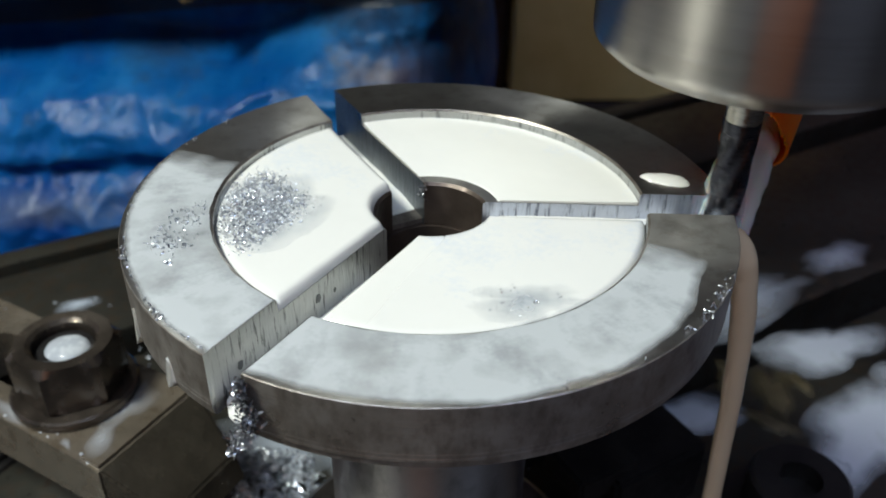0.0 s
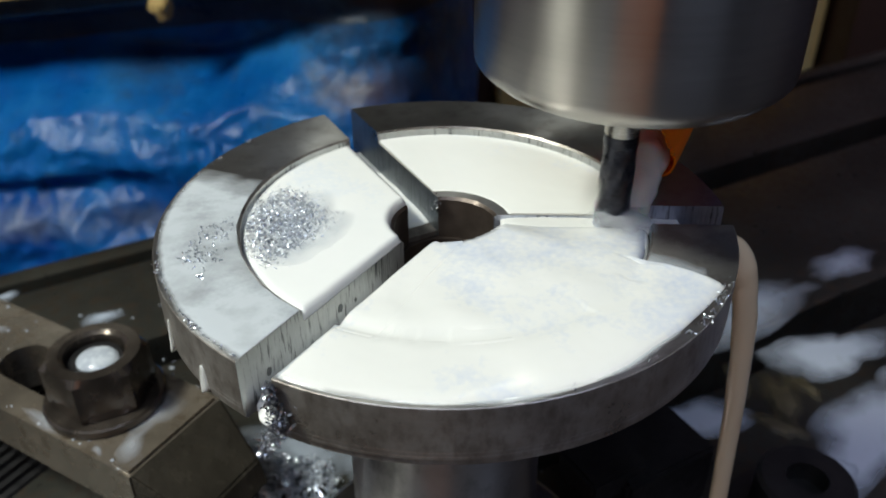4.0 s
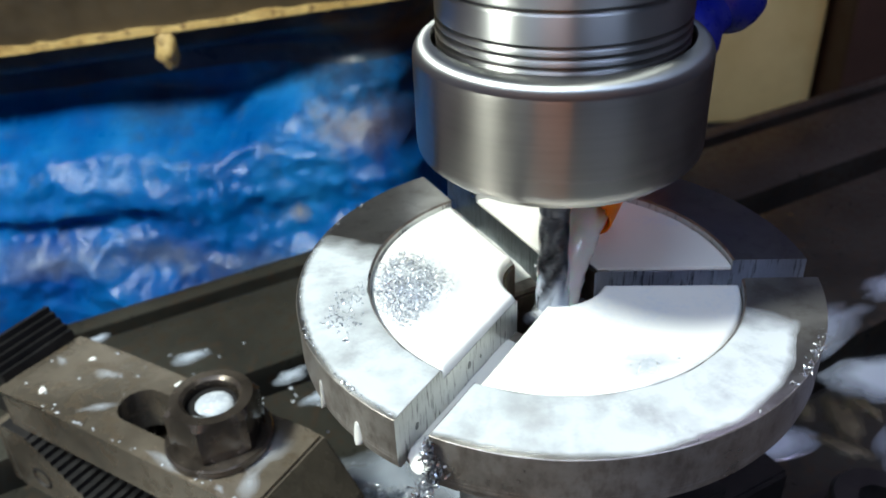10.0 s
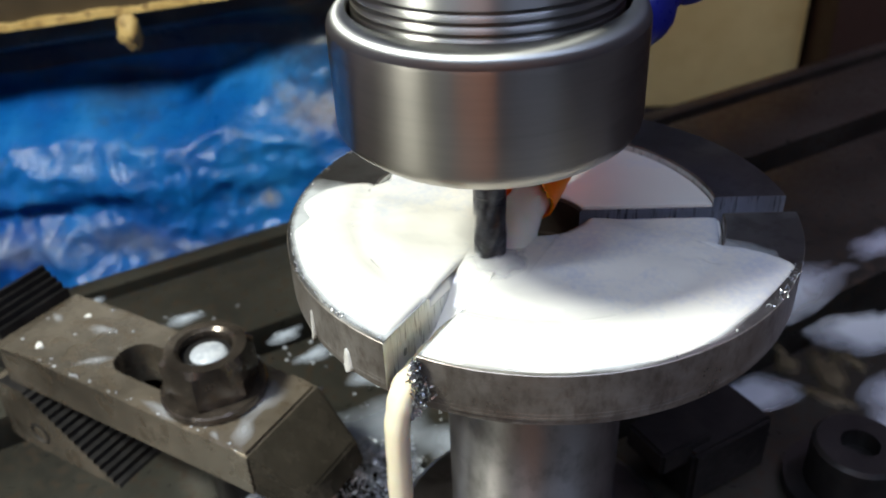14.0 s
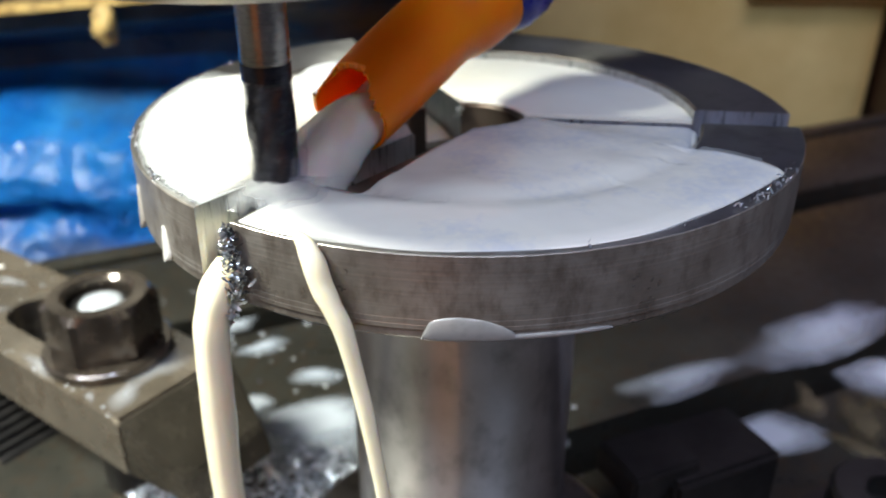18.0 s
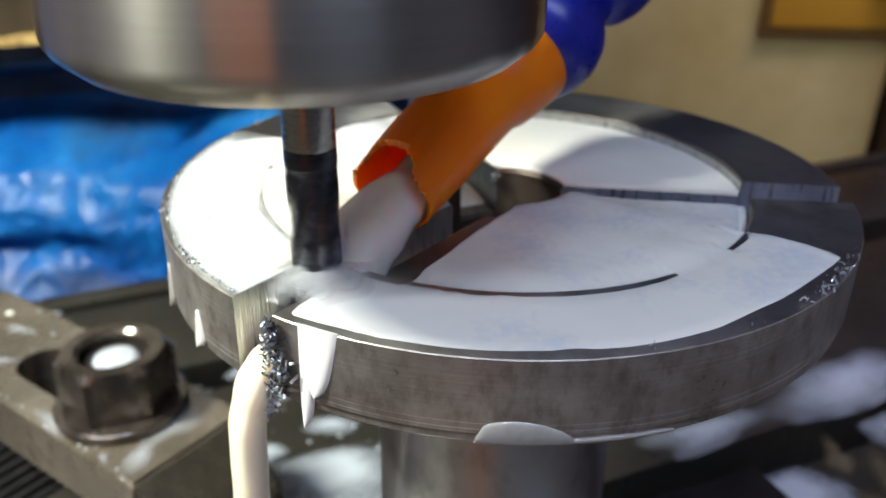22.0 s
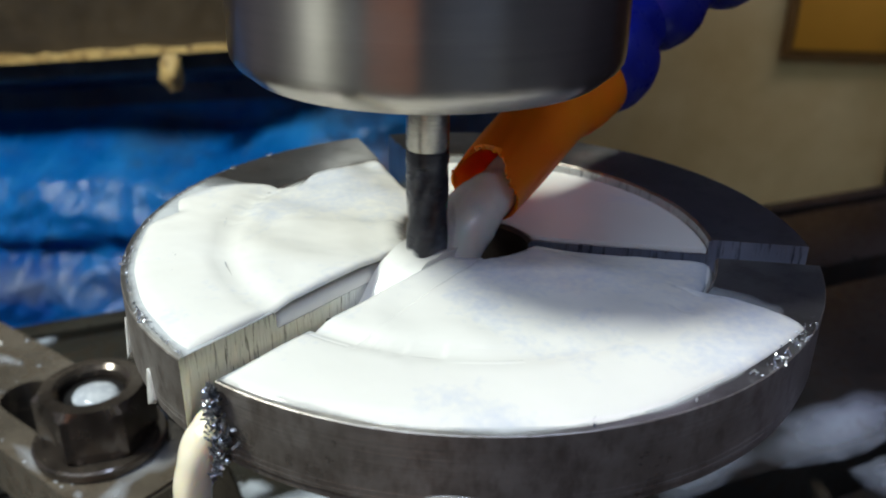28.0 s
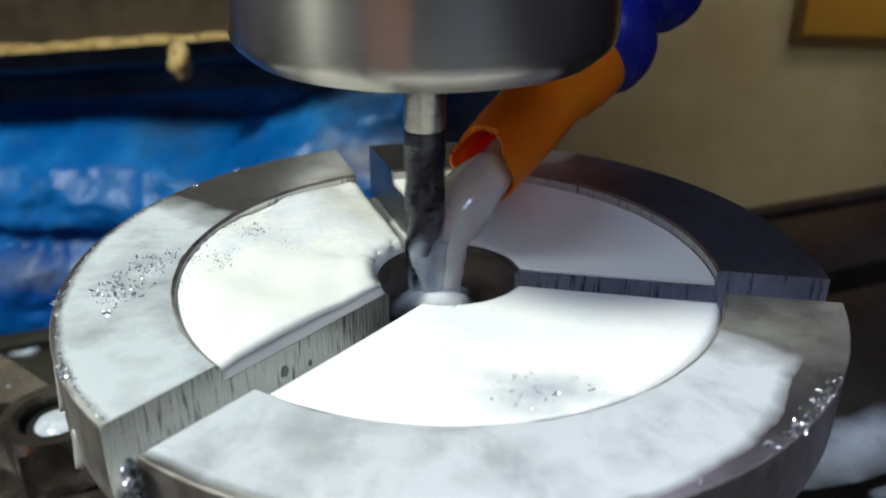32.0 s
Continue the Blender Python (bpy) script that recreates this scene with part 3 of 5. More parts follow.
def tarp_point(x, g):
    """The hanging cover, g below the ledge: a lit lip, a deep fold under it, then a crumpled belly."""
    right = step_up(x, -150, -60)
    u, v = x / 100.0 + 0.09 * wob(x / 60, g / 60, 3), g / 100.0 + 0.07 * wob(x / 50, g / 50, 8)
    y = 310 + (44 - 26 * right) * step_up(g, 11 - 3 * right, 27) * (1 - step_up(g, 37 - 5 * right + 13 * math.exp(-((x + 150) / 45) ** 2) + 4 * wob(x / 40, 2), 66 - 14 * right + 12 * math.exp(-((x + 150) / 45) ** 2)))
    y -= 20 * step_up(g, 50, 88) + 6 * step_up(g, 84, 96)
    y += 9 * (1 - step_up(x, -225, -150)) * math.exp(-((g - 104 - 9 * wob(x / 45, 5)) / 8) ** 2)
    y -= 16 * step_up(g, 104, 150)
    calm = 0.25 + 0.75 * step_up(g, 30, 60)
    y += calm * (13 * abs(wob(1.3 * u - 1.1 * v + 3, 1.6 * v + 0.5 * u, 0.4)) + 6 * abs(wob(2.6 * u - 2.4 * v, 3.6 * v + 1.2 * u + 9, 2.1)) + 2.6 * abs(wob(7 * u, 8 * v + 3.0 * u, 5)) + 1.3 * wob(15 * u, 17 * v, 7) + 0.5 * wob(31 * u, 33 * v, 4))
    if x > -52:
        y += 0.035 * (x + 52) ** 2
    return y


def background():
    tp = thing("tarpaulin", (-250, 318, -275), "crumpled blue plastic tarpaulin, greasy and stained brown", "tarpaulin")
    nx, ng, cut, deep = 230, 124, 20, 240.0
    for name, k0, k1, label in (("upper_fold", 0, cut, "grimy fold under the ledge, its shade in the colour"), ("hanging_sheet", cut, ng, "")):
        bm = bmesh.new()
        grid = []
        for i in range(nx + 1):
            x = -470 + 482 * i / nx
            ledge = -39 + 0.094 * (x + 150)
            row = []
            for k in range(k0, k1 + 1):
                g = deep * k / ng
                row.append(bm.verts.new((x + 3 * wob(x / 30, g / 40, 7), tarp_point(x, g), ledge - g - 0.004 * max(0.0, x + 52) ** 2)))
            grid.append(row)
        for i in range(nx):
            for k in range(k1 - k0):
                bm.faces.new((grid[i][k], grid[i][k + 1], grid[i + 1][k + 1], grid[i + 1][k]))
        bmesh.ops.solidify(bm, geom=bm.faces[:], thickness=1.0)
        part(name, bm, TARP if name == "hanging_sheet" else TARP_GRIMY_SHADE, tp, label, sharp=70)
    led = thing("ledge", (-200, 330, -50), "greasy brown machine ledge with a worn yellow edge", "ledge")
    tilt = 0.094
    bm = bmesh.new()
    prism([(-560, 306), (40, 306), (40, 420), (-560, 420)], 0, 190, 3, bm)
    for v in bm.verts:
        v.co.z += -39 + tilt * (v.co.x + 150)
    part("board", bm, LEDGE, led)
    bm = bmesh.new()
    n = 90
    rows = []
    for i in range(n + 1):
        x = -560 + 600 * i / n
        z = -39 + tilt * (x + 150)
        h = 3.0 + 2.6 * wob(x / 22, 1.7) + 1.6 * wob(x / 7, 4.2)
        rows.append([bm.verts.new((x, 303.5 + wob(x / 15, 8), z - 1.0)), bm.verts.new((x, 303.5 + wob(x / 11, 3), z + h)),
                     bm.verts.new((x, 307, z + h)), bm.verts.new((x, 307, z - 1.0))])
    for a, b in zip(rows, rows[1:]):
        for k in range(4):
            bm.faces.new((a[k], a[(k + 1) % 4], b[(k + 1) % 4], b[k]))
    part("worn_edge", bm, LEDGE_EDGE, led, "worn yellow paint along the lower edge")
    bm = bmesh.new()
    bmesh.ops.create_icosphere(bm, subdivisions=3, radius=1)
    for v in bm.verts:
        d = 1 + 0.35 * wob(v.co.x * 1.6, v.co.y * 1.6, v.co.z * 1.6 + 3)
        v.co = Vector((-161 + 6 * d * v.co.x, 305 + 4 * d * v.co.y, -50 + 10 * d * v.co.z))
    part("paint_lump", bm, LEDGE_EDGE, led, "lump of dried yellow paint")


def chuck():
    ch = thing("milling_chuck", (0, 0, 27), "bright turned steel milling chuck with a smooth round collet nut", "milling chuck")
    nut = [(13.5, 28.0), (15.2, 26.6), (21.6, 26.4), (22.4, 26.6), (24.4, 28.3), (24.85, 29.0), (25.0, 30.0), (25.0, 44.6)]
    nut += [(21.9 + 3.1 * math.cos(radians(a)), 44.9 + 3.1 * math.sin(radians(a)) + 0.1) for a in (8, 20, 32, 44, 56, 68, 80, 90)]
    nut += [(21.75, 47.7), (21.7, 47.2), (21.7, 38.0), (13.5, 38.0)]
    ring = part("collet_nut", lathe(nut, 160, closed=True), NUT_STEEL, ch, "smooth ground steel collet nut with rounded rim")
    ring.data.materials.append(NUT_RIM)
    crest = max(v.co.z for v in ring.data.vertices)
    for f in ring.data.polygons:
        if f.center.z > crest - 3.0 * MM and f.center.xy.length > 21.8 * MM:
            f.material_index = 1
    thread = [(20.0, 38.5)]
    for z0, z1 in ((42.4, 43.5), (44.0, 45.1), (45.6, 46.7), (47.2, 48.3), (48.8, 49.9), (50.4, 51.5)):
        thread += [(19.3, z0 - 0.10), (19.5, z0), (20.9, z0 + 0.12), (21.0, z0 + 0.3), (21.0, z1 - 0.3), (20.9, z1 - 0.12), (19.5, z1), (19.3, z1 + 0.1)]
    thread += [(19.4, 51.9), (20.9, 52.05), (21.0, 52.3), (21.0, 56.3), (20.8, 56.6), (19.5, 56.7), (19.5, 57.2), (20.9, 57.35), (21.1, 57.7), (21.1, 150), (0, 150)]
    part("holder", lathe([(0, 38.5)] + thread, 128), SHINY, ch, "bright holder with a coarse thread above the nut")
    part("collet", lathe([(3.1, 33), (3.1, 28.4), (12.6, 28.4), (13.4, 29.4), (13.4, 33)], 64, closed=True), CLAMP_BLACK, ch, "dark slotted collet face")
    sp = thing("spindle_nose", (0, 0, 150), "grey steel spindle nose above the chuck", "spindle")
    part("flange", lathe([(0, 151), (44, 151), (46, 153), (46, 164.8), (0, 164.8)], 72), STEEL, sp)
    # out of view; outline cut to keep the work lamp off the table's right
    snout = [(70 * math.cos(radians(a)), 5 - 70 * math.sin(radians(a))) for a in range(10, 180, 20)]
    solid("spindle_shade_housing", prism([(200, 32), (200, 420), (-165, 420), (-165, 32)] + snout[::-1], 165, 420, 6), HEAD_BLUE, (0, 100, 165), "unseen dark blue housing round the spindle, added to shade the table", "spindle housing")
    return ch


def end_mill():
    em = thing("end_mill", (0, 0, -9.6), "slim steel end mill with dark fluted cutting end", "end mill")
    part("shank", lathe([(0, 15.5), (2.85, 15.6), (2.95, 16.0), (2.95, 34), (0, 34)], 40), SHANK, em, "ground steel shank")
    bm = bmesh.new()
    loops = []
    for k in range(41):
        z = -9.6 + 25.2 * k / 40
        tw = radians(11.0 * (z + 9.6))
        loop = []
        for i in range(40):
            a = math.tau * i / 40
            lobe = 0.5 + 0.5 * math.cos(4 * (a - tw))
            r = 2.95 if z > 13.5 else 2.05 + 0.9 * min(1.0, 1.5 * lobe)
            loop.append(bm.verts.new((r * math.cos(a), r * math.sin(a), z)))
        loops.append(loop)
    for a, b in zip(loops, loops[1:]):
        for i in range(40):
            bm.faces.new((a[i], a[(i + 1) % 40], b[(i + 1) % 40], b[i]))
    bm.faces.new(loops[0][::-1])
    bm.faces.new(loops[-1])
    part("fluted_end", bm, CARBIDE, em, "dark spiral-fluted cutting end")
    return em


def hose():
    ho = thing("coolant_hose", (20, 30, 12), "orange plastic coolant nozzle on a blue jointed hose", "coolant hose")
    a, d = Vector((7.9, 11.2, 6.3)), Vector((0.468, 0.824, 0.320)).normalized()
    bm = bmesh.new()
    n = 84
    side = d.cross(Vector((0, 0, 1))).normalized()
    up = side.cross(d)

    def torn(q):
        c, s = math.cos(q), math.sin(q)
        tear = -3.6 * math.exp(-((q - 1.75) / 0.85) ** 4)
        return 0.7 + tear + 0.4 * wob(2.5 * c, 2.5 * s, 2.2) + (0.6 * wob(8 * c, 8 * s, 5) + 0.6 * wob(21 * c, 21 * s, 1) if s > 0 else 0.2 * wob(8 * c, 8 * s, 5))
    outer, inner = [], []
    stations = [(0.0, 5.9), (3, 6.05), (8, 6.2), (14, 6.25), (20, 6.3), (23, 6.5), (24, 6.9), (25, 7.3), (28, 7.9), (32, 8.3), (35, 8.4), (36, 8.2)]
    for j, (s, r) in enumerate(stations):
        lo, li = [], []
        for k in range(n):
            q = math.tau * k / n
            radial = side * math.cos(q) + up * math.sin(q) * ((0.82, 0.90, 0.97)[j] if j < 3 and q < math.pi else 1.0)
            cut = 0.0
            if j == 0:
                cut = torn(q)
            lo.append(bm.verts.new(a + d * (s - min(cut, 3.2) if j == 0 else s) + radial * r))
            li.append(bm.verts.new(a + d * (s - min(cut, 3.2) if j == 0 else s) + radial * (r - (0.45 if j == 0 else 0.8 if j == 1 else 1.2))))
        outer.append(lo)
        inner.append(li)
    for L, flip in ((outer, False), (inner, True)):
        for p, q in zip(L, L[1:]):
            for k in range(n):
                f = (p[k], p[(k + 1) % n], q[(k + 1) % n], q[k])
                bm.faces.new(f[::-1] if flip else f)
    for k in range(n):
        bm.faces.new((outer[0][k], inner[0][k], inner[0][(k + 1) % n], outer[0][(k + 1) % n]))
        bm.faces.new((outer[-1][k], outer[-1][(k + 1) % n], inner[-1][(k + 1) % n], inner[-1][k]))
    noz = part("nozzle", bm, ORANGE, ho, "orange plastic nozzle with a ragged cut end")
    rnd = random.Random(4)
    crumbs = []
    for _ in range(150):
        q = radians(rnd.uniform(20, 175))
        radial = side * math.cos(q) + up * math.sin(q) * 0.83
        crumbs.append(tuple(a + d * (rnd.uniform(-0.2, 0.35) - min(torn(q), 3.2)) + radial * rnd.uniform(5.5, 6.0)))
    part("torn_edge", flakes(crumbs, (0.2, 0.6), 31), ORANGE_CUT, noz, "dark crumbs along the torn end")
    way = [Vector(p) for p in ((22.9, 37.6, 16.6), (32.5, 50.5, 25.0), (45.5, 60, 31.5), (59, 69, 38), (77, 77.5, 47), (100, 86, 58), (127, 94, 71), (156, 101, 85), (190, 106, 97), (230, 112, 107), (275, 120, 113))]
    for p, q in zip(way, way[1:]):
        e = (q - p)
        L = e.length
        prof = [(0.0, 6.6), (0.10, 8.6), (0.22, 9.6), (0.40, 9.9), (0.55, 9.4), (0.68, 8.0), (0.78, 6.9), (0.92, 6.7), (1.06, 6.5)]
        part("segment", sweep([p + e * s for s, _ in prof], [r * min(1.04 if p is way[0] else 0.86, L / 14 + 0.25) for _, r in prof], 28), BLUE, ho, "glossy blue ball-and-socket segment")
    solid("hose_bracket", block((300, 130, 112), (60, 50, 40), bevel=3), CLAMP_BLACK, (300, 130, 92), "black bracket that holds the coolant hose", "bracket")
    # the jet out of the nozzle on to the cutter
    low = -up * 2.4
    pts = spline([a + d * 9 + low, a + d * 3.5 + low, a - d * 0.5 + low * 0.9, (5.2, 7.8, 1.9), (3.4, 5.2, -0.4), (2.2, 3.4, -3.4), (1.8, 2.6, -8.0), (1.8, 2.2, -14.0)], 5)
    rad = [3.7 + 1.5 * min(1, max(0, i - 4) / 12) - 1.4 * max(0.0, (i - 26) / 9) + 0.25 * wob(i * 0.5, 2) for i in range(len(pts))]
    bm = sweep(pts, rad, 48, squash=0.9)
    for v in bm.verts:
        v.co += Vector((1, 0.6, 0.5)) * (0.6 * wob(v.co.x / 1.9, v.co.y / 6.5, v.co.z / 2.4) + 0.3 * wob(v.co.x / 0.9, v.co.y / 5, 3)) + Vector((0, 0, 0.5 * wob(v.co.x / 4, v.co.y / 4, 7)))
    jet = solid("coolant_jet", bm, JET_MILK, (9, 11, 5), "milky coolant pouring from the orange nozzle", "coolant", sharp=80)
    bm = bmesh.new()
    depth = bm.verts.layers.float.new("thick")
    loops = []
    for i, (r, z) in enumerate([(3.02, 8.5), (3.04, 5.5), (3.06, 3.4), (3.08, 2.0), (3.12, 0.8), (3.25, -0.2), (3.3, -1.2), (3.4, -2.4), (3.5, -3.8), (3.6, -5.2), (3.65, -6.8), (3.6, -8.4), (3.2, -9.5), (2.9, -8.4)]):
        loop = []
        for k in range(48):
            a = math.tau * k / 48
            w = 1 + (0.008 + 0.026 * max(0, i - 2)) * wob(1.6 * math.cos(a) + i * 0.25, 1.6 * math.sin(a), 3.1)
            v = bm.verts.new((0.5 + r * w * math.cos(a) - 0.5 * max(0, 6 - i) / 6, 0.5 + r * w * math.sin(a) - 0.5 * max(0, 6 - i) / 6, z + 0.8 * wob(2 * math.cos(a), 2 * math.sin(a), 6 + i * 0.3)))
            v[depth] = min(1.0, 0.11 * i - 0.12) + 0.35 * wob(1.8 * math.cos(a), 1.8 * math.sin(a), i * 0.4)
            loop.append(v)
        loops.append(loop)
    for a, b in zip(loops, loops[1:]):
        for k in range(48):
            bm.faces.new((a[k], a[(k + 1) % 48], b[(k + 1) % 48], b[k]))
    swirl = solid("coolant_splash", bm, SWIRL_MILK, (0.5, 0.5, -9), "milky coolant swirling round the cutter's foot", "coolant", sharp=80)
    wash = solid("coolant_splash", puddle(0.8, -1.3, 9.0, 7.0, 30, 0.05, 61, 1.5, 64, 0.45), WASH_MILK, (0.8, -1.3, 0), "milky coolant spreading where the jet meets the disc", "coolant", sharp=80)
    return jet, swirl, wash


def table():
    tb = thing("milling_table", (0, 0, BED - 20), "dark oily cast iron milling table with T-slots", "milling table", rides=True)
    a = radians(27)
    cu, su = math.cos(a), math.sin(a)

    def uv(u, v):
        return (u * cu - v * su, u * su + v * cu)

    for v0, v1 in ((-190, -78), (-62, 22), (38, 122), (138, 189)):
        part("bed_strip", prism([uv(-520, v0), uv(520, v0), uv(520, v1), uv(-520, v1)], BED - 22, BED, 0.8), TABLE, tb)
    part("bed", prism([uv(-520, -189), uv(520, -189), uv(520, 188), uv(-520, 188)], BED - 150, BED - 22.3, 2), GROOVE, tb, "black body below the slots")
    part("back_gutter", prism([uv(-520, 190), uv(520, 190), uv(520, 206.8), uv(-520, 206.8)], BED - 60, BED - 20, 2), GROOVE, tb, "black drain ledge along the back edge")
    part("back_lip", prism([uv(-520, 207), uv(520, 207), uv(520, 217), uv(-520, 217)], BED - 60, BED - 6, 1.5), TABLE, tb, "dark greasy lip along the back edge")
    return tb


def workpiece():
    wp = thing("slotted_disc", (0, 0, BED), "turned steel disc on a stem, slotted in three, wet with coolant", "workpiece", rides=True)
    prof = [(BORE, FLOOR_Z - 0.5), (BORE + 0.5, FLOOR_Z), (STEP - 0.2, FLOOR_Z), (STEP, FLOOR_Z + 0.2), (STEP, -0.35), (STEP + 0.35, 0.0), (RIM - 0.12, 0.0),
            (RIM, -0.12), (RIM, -7.9), (RIM - 0.035, -7.97), (RIM, -8.04), (RIM, -8.6), (RIM - 0.05, -8.7), (RIM, -8.8), (RIM, -9.3), (RIM - 0.25, -9.5), (RIM - 0.25, -10.4), (RIM - 0.7, UNDER), (BORE, UNDER)]
    for k in range(3):
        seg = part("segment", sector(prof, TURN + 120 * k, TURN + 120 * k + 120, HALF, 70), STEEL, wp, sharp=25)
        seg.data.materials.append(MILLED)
        for extra in (BORE_STEEL, MILLED_BLUE_REFLECT, STEEL_TOP, MILLED_DARK_REFLECT):
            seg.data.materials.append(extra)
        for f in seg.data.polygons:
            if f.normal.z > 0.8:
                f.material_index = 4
        for f in seg.data.polygons:
            if abs(f.normal.z) < 0.5 and f.center.xy.length < (RIM - 0.8) * MM:
                f.material_index = 1
        for f in seg.data.polygons:
            if abs(f.normal.z) < 0.8 and f.center.xy.length < (BORE + 0.4) * MM:
                f.material_index = 2
        # the back slot's walls take the copy with the dark reflection painted in
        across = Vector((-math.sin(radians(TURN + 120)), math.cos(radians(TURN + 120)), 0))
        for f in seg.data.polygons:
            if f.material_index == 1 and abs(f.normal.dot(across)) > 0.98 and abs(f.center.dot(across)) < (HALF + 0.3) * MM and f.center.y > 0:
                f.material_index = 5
        # the first slot's walls take the copy with the bluish reflection painted in
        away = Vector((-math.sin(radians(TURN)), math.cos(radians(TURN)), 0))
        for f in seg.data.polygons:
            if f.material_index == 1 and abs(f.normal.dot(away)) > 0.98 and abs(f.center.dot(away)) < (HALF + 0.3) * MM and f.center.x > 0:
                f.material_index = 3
    for k in range(3):
        q = radians(TURN + 120 * k)
        d, e = Vector((math.cos(q), math.sin(q))), Vector((-math.sin(q), math.cos(q)))
        w = HALF - 0.02
        rim = [tuple(d * BORE - e * w), tuple(d * 47.5 - e * w), tuple(d * 48.6 - e * 1.2), tuple(d * 48.2 + e * 1.4), tuple(d * 47.2 + e * w), tuple(d * BORE + e * w)]
        part("slot_floor", prism(rim, UNDER + 0.05, -9.85), STEEL, wp, "thin web left at the slot's bottom")
    q = radians(TURN + 240)
    d, e = Vector((math.cos(q), math.sin(q), 0)), Vector((math.sin(q), -math.cos(q), 0))
    for r, z, w in ((27.0, -5.4, 0.75), (44.0, -6.0, 0.7), (23.0, -6.2, 0.4)):
        bm = bmesh.new()
        c = d * r + e * (HALF - 0.04) + Vector((0, 0, z))
        ring = [bm.verts.new(c + d * (w * 0.8 * math.cos(math.tau * i / 14) * (1 + 0.7 * wob(i * 0.6, r))) + Vector((0, 0, 1.2 * (1 + 0.6 * wob(i * 0.6, r + 9)) * w * math.sin(math.tau * i / 14)))) for i in range(14)]
        mid = bm.verts.new(c + e * 0.03)
        for i in range(14):
            bm.faces.new((ring[i], ring[(i + 1) % 14], mid))
        part("pit", bm, PIT, wp, "dark pit in the slot's wall")
    stem = [(8.8, UNDER - 0.2), (19.4, UNDER - 0.2), (20.0, UNDER - 0.8), (20.0, -96.0), (34.0, -96.2), (36.0, -98.0), (36.0, BED), (8.8, BED)]
    st = part("stem", lathe(stem, 96, closed=True), STEEL_DARK, wp, "oily turned stem under the disc")
    st.data.materials.append(BORE_STEEL)
    for f in st.data.polygons:
        if f.center.xy.length < 15.0 * MM:
            f.material_index = 1
    return wp


def brink(u, low, high):
    """Inner edge of the front segment's coolant: near the slot it drains off to a slanting line."""
    for (u0, r0), (u1, r1) in zip(DRAINED, DRAINED[1:]):
        if u <= u1:
            r = r0 + (r1 - r0) * max(0.0, u - u0) / (u1 - u0)
            return min(high, max(low, r + 0.4 * wob(u * 30, 2.2)))
    return low


DRAINED = [(0.085, 38.0), (0.10, 34.5), (0.125, 24.5), (0.15, 19.0), (0.20, 14.5), (0.26, 11.5), (0.34, 9.0)]


def pools():
    """What lies on the disc all along: pools in the recess, thin wet films on the rim."""
    for k in range(3):
        a0, a1 = TURN + 120 * k, TURN + 120 * k + 120
        if k == 0:
            r0 = BORE + 2.6
            bm = sector([(r0, FLOOR_Z + 0.02), (r0 + 0.5, -2.12), (STEP - 0.9, -1.86), (STEP - 0.1, -1.72), (STEP - 0.1, FLOOR_Z + 0.02)], a0, a1, HALF + 0.25, 64)
        else:
            bm = sheet(a0, a1, (lambda u: BORE + 0.5) if k == 1 else (lambda u: brink(u, BORE + 0.5, STEP - 1.0)), lambda u: STEP - 0.12, lambda r, a: -0.8 + 0.03 * wob(r / 5, a * 4), 1.55, 96, 40, gap=(HALF + 0.08, HALF + 0.08))
        solid("coolant_pool", bm, MILK_SPOT if k != 0 else MILK, (0, 0, -2), "milky coolant pool lying in the disc's recess", "coolant", "pools in the recess", rides=True, sharp=60)
    # what stands between the slot and that line drains away while the cutter works at the slot's mouth
    bm = sheet(TURN + 240, TURN + 285, lambda u: BORE + 0.5, lambda u: STEP - 0.14, lambda r, a: -0.84 + 0.02 * wob(r / 5, a * 4), 1.5, 60, 40, gap=(HALF + 0.1, 0))
    ob = solid("coolant_pool", bm, MILK, (0, 0, -2), "milky coolant pool between the slot and its neighbour in the recess", "coolant", "pools in the recess", sharp=60)
    FLOODS.append((ob, [(0, 0), (16.4, 0), (17.2, -2.2), (23.0, -2.2), (24.2, -0.7), (25.0, 0), (32, 0)]))
    # films on the raised rim, left and front segments
    def film(a0, a1, seed, lo=0.45, hi=1.5, dry=0.0, fade=(0, 0), gap=(0, 0)):
        def inner(u):
            return STEP + 0.5 + 0.25 * wob(u * 12, seed)
        def outer(u):
            return RIM - 0.15 - hi * (0.25 + 0.75 * (u > 0.5 if fade[1] else u < 0.6)) * abs(wob(u * 5, seed + 4)) ** 1.5 - lo * abs(wob(u * 31, seed + 9)) - dry * max(0.0, (u - 0.55) / 0.45) ** 1.2
        return sheet(a0, a1, inner, outer, lambda r, a: 0.16, 0.14, 120, 10, fade, gap)
    FRONT_FILM = solid("coolant_film", film(TURN + 240, TURN + 360 - 20, 2.0, dry=4.2, fade=(0, 1), gap=(HALF + 0.15, 0)), MILK_FILM, (0, 0, 0), "thin greyish coolant film on the disc's rim", "coolant", "films on the rim", sharp=60)
    FLOODS.append((FRONT_FILM, [(0, 0), (17.8, 0), (18.6, -0.4), (22.4, -0.4), (23.0, 0), (32, 0)]))
    solid("coolant_film", film(TURN + 120 + 42, TURN + 240, 5.0, fade=(1, 0), gap=(0, HALF + 0.15)), MILK_FILM, (0, 0, 0), "thin greyish coolant film on the disc's rim", "coolant", "films on the rim", rides=True, sharp=60)


FLOODS = []


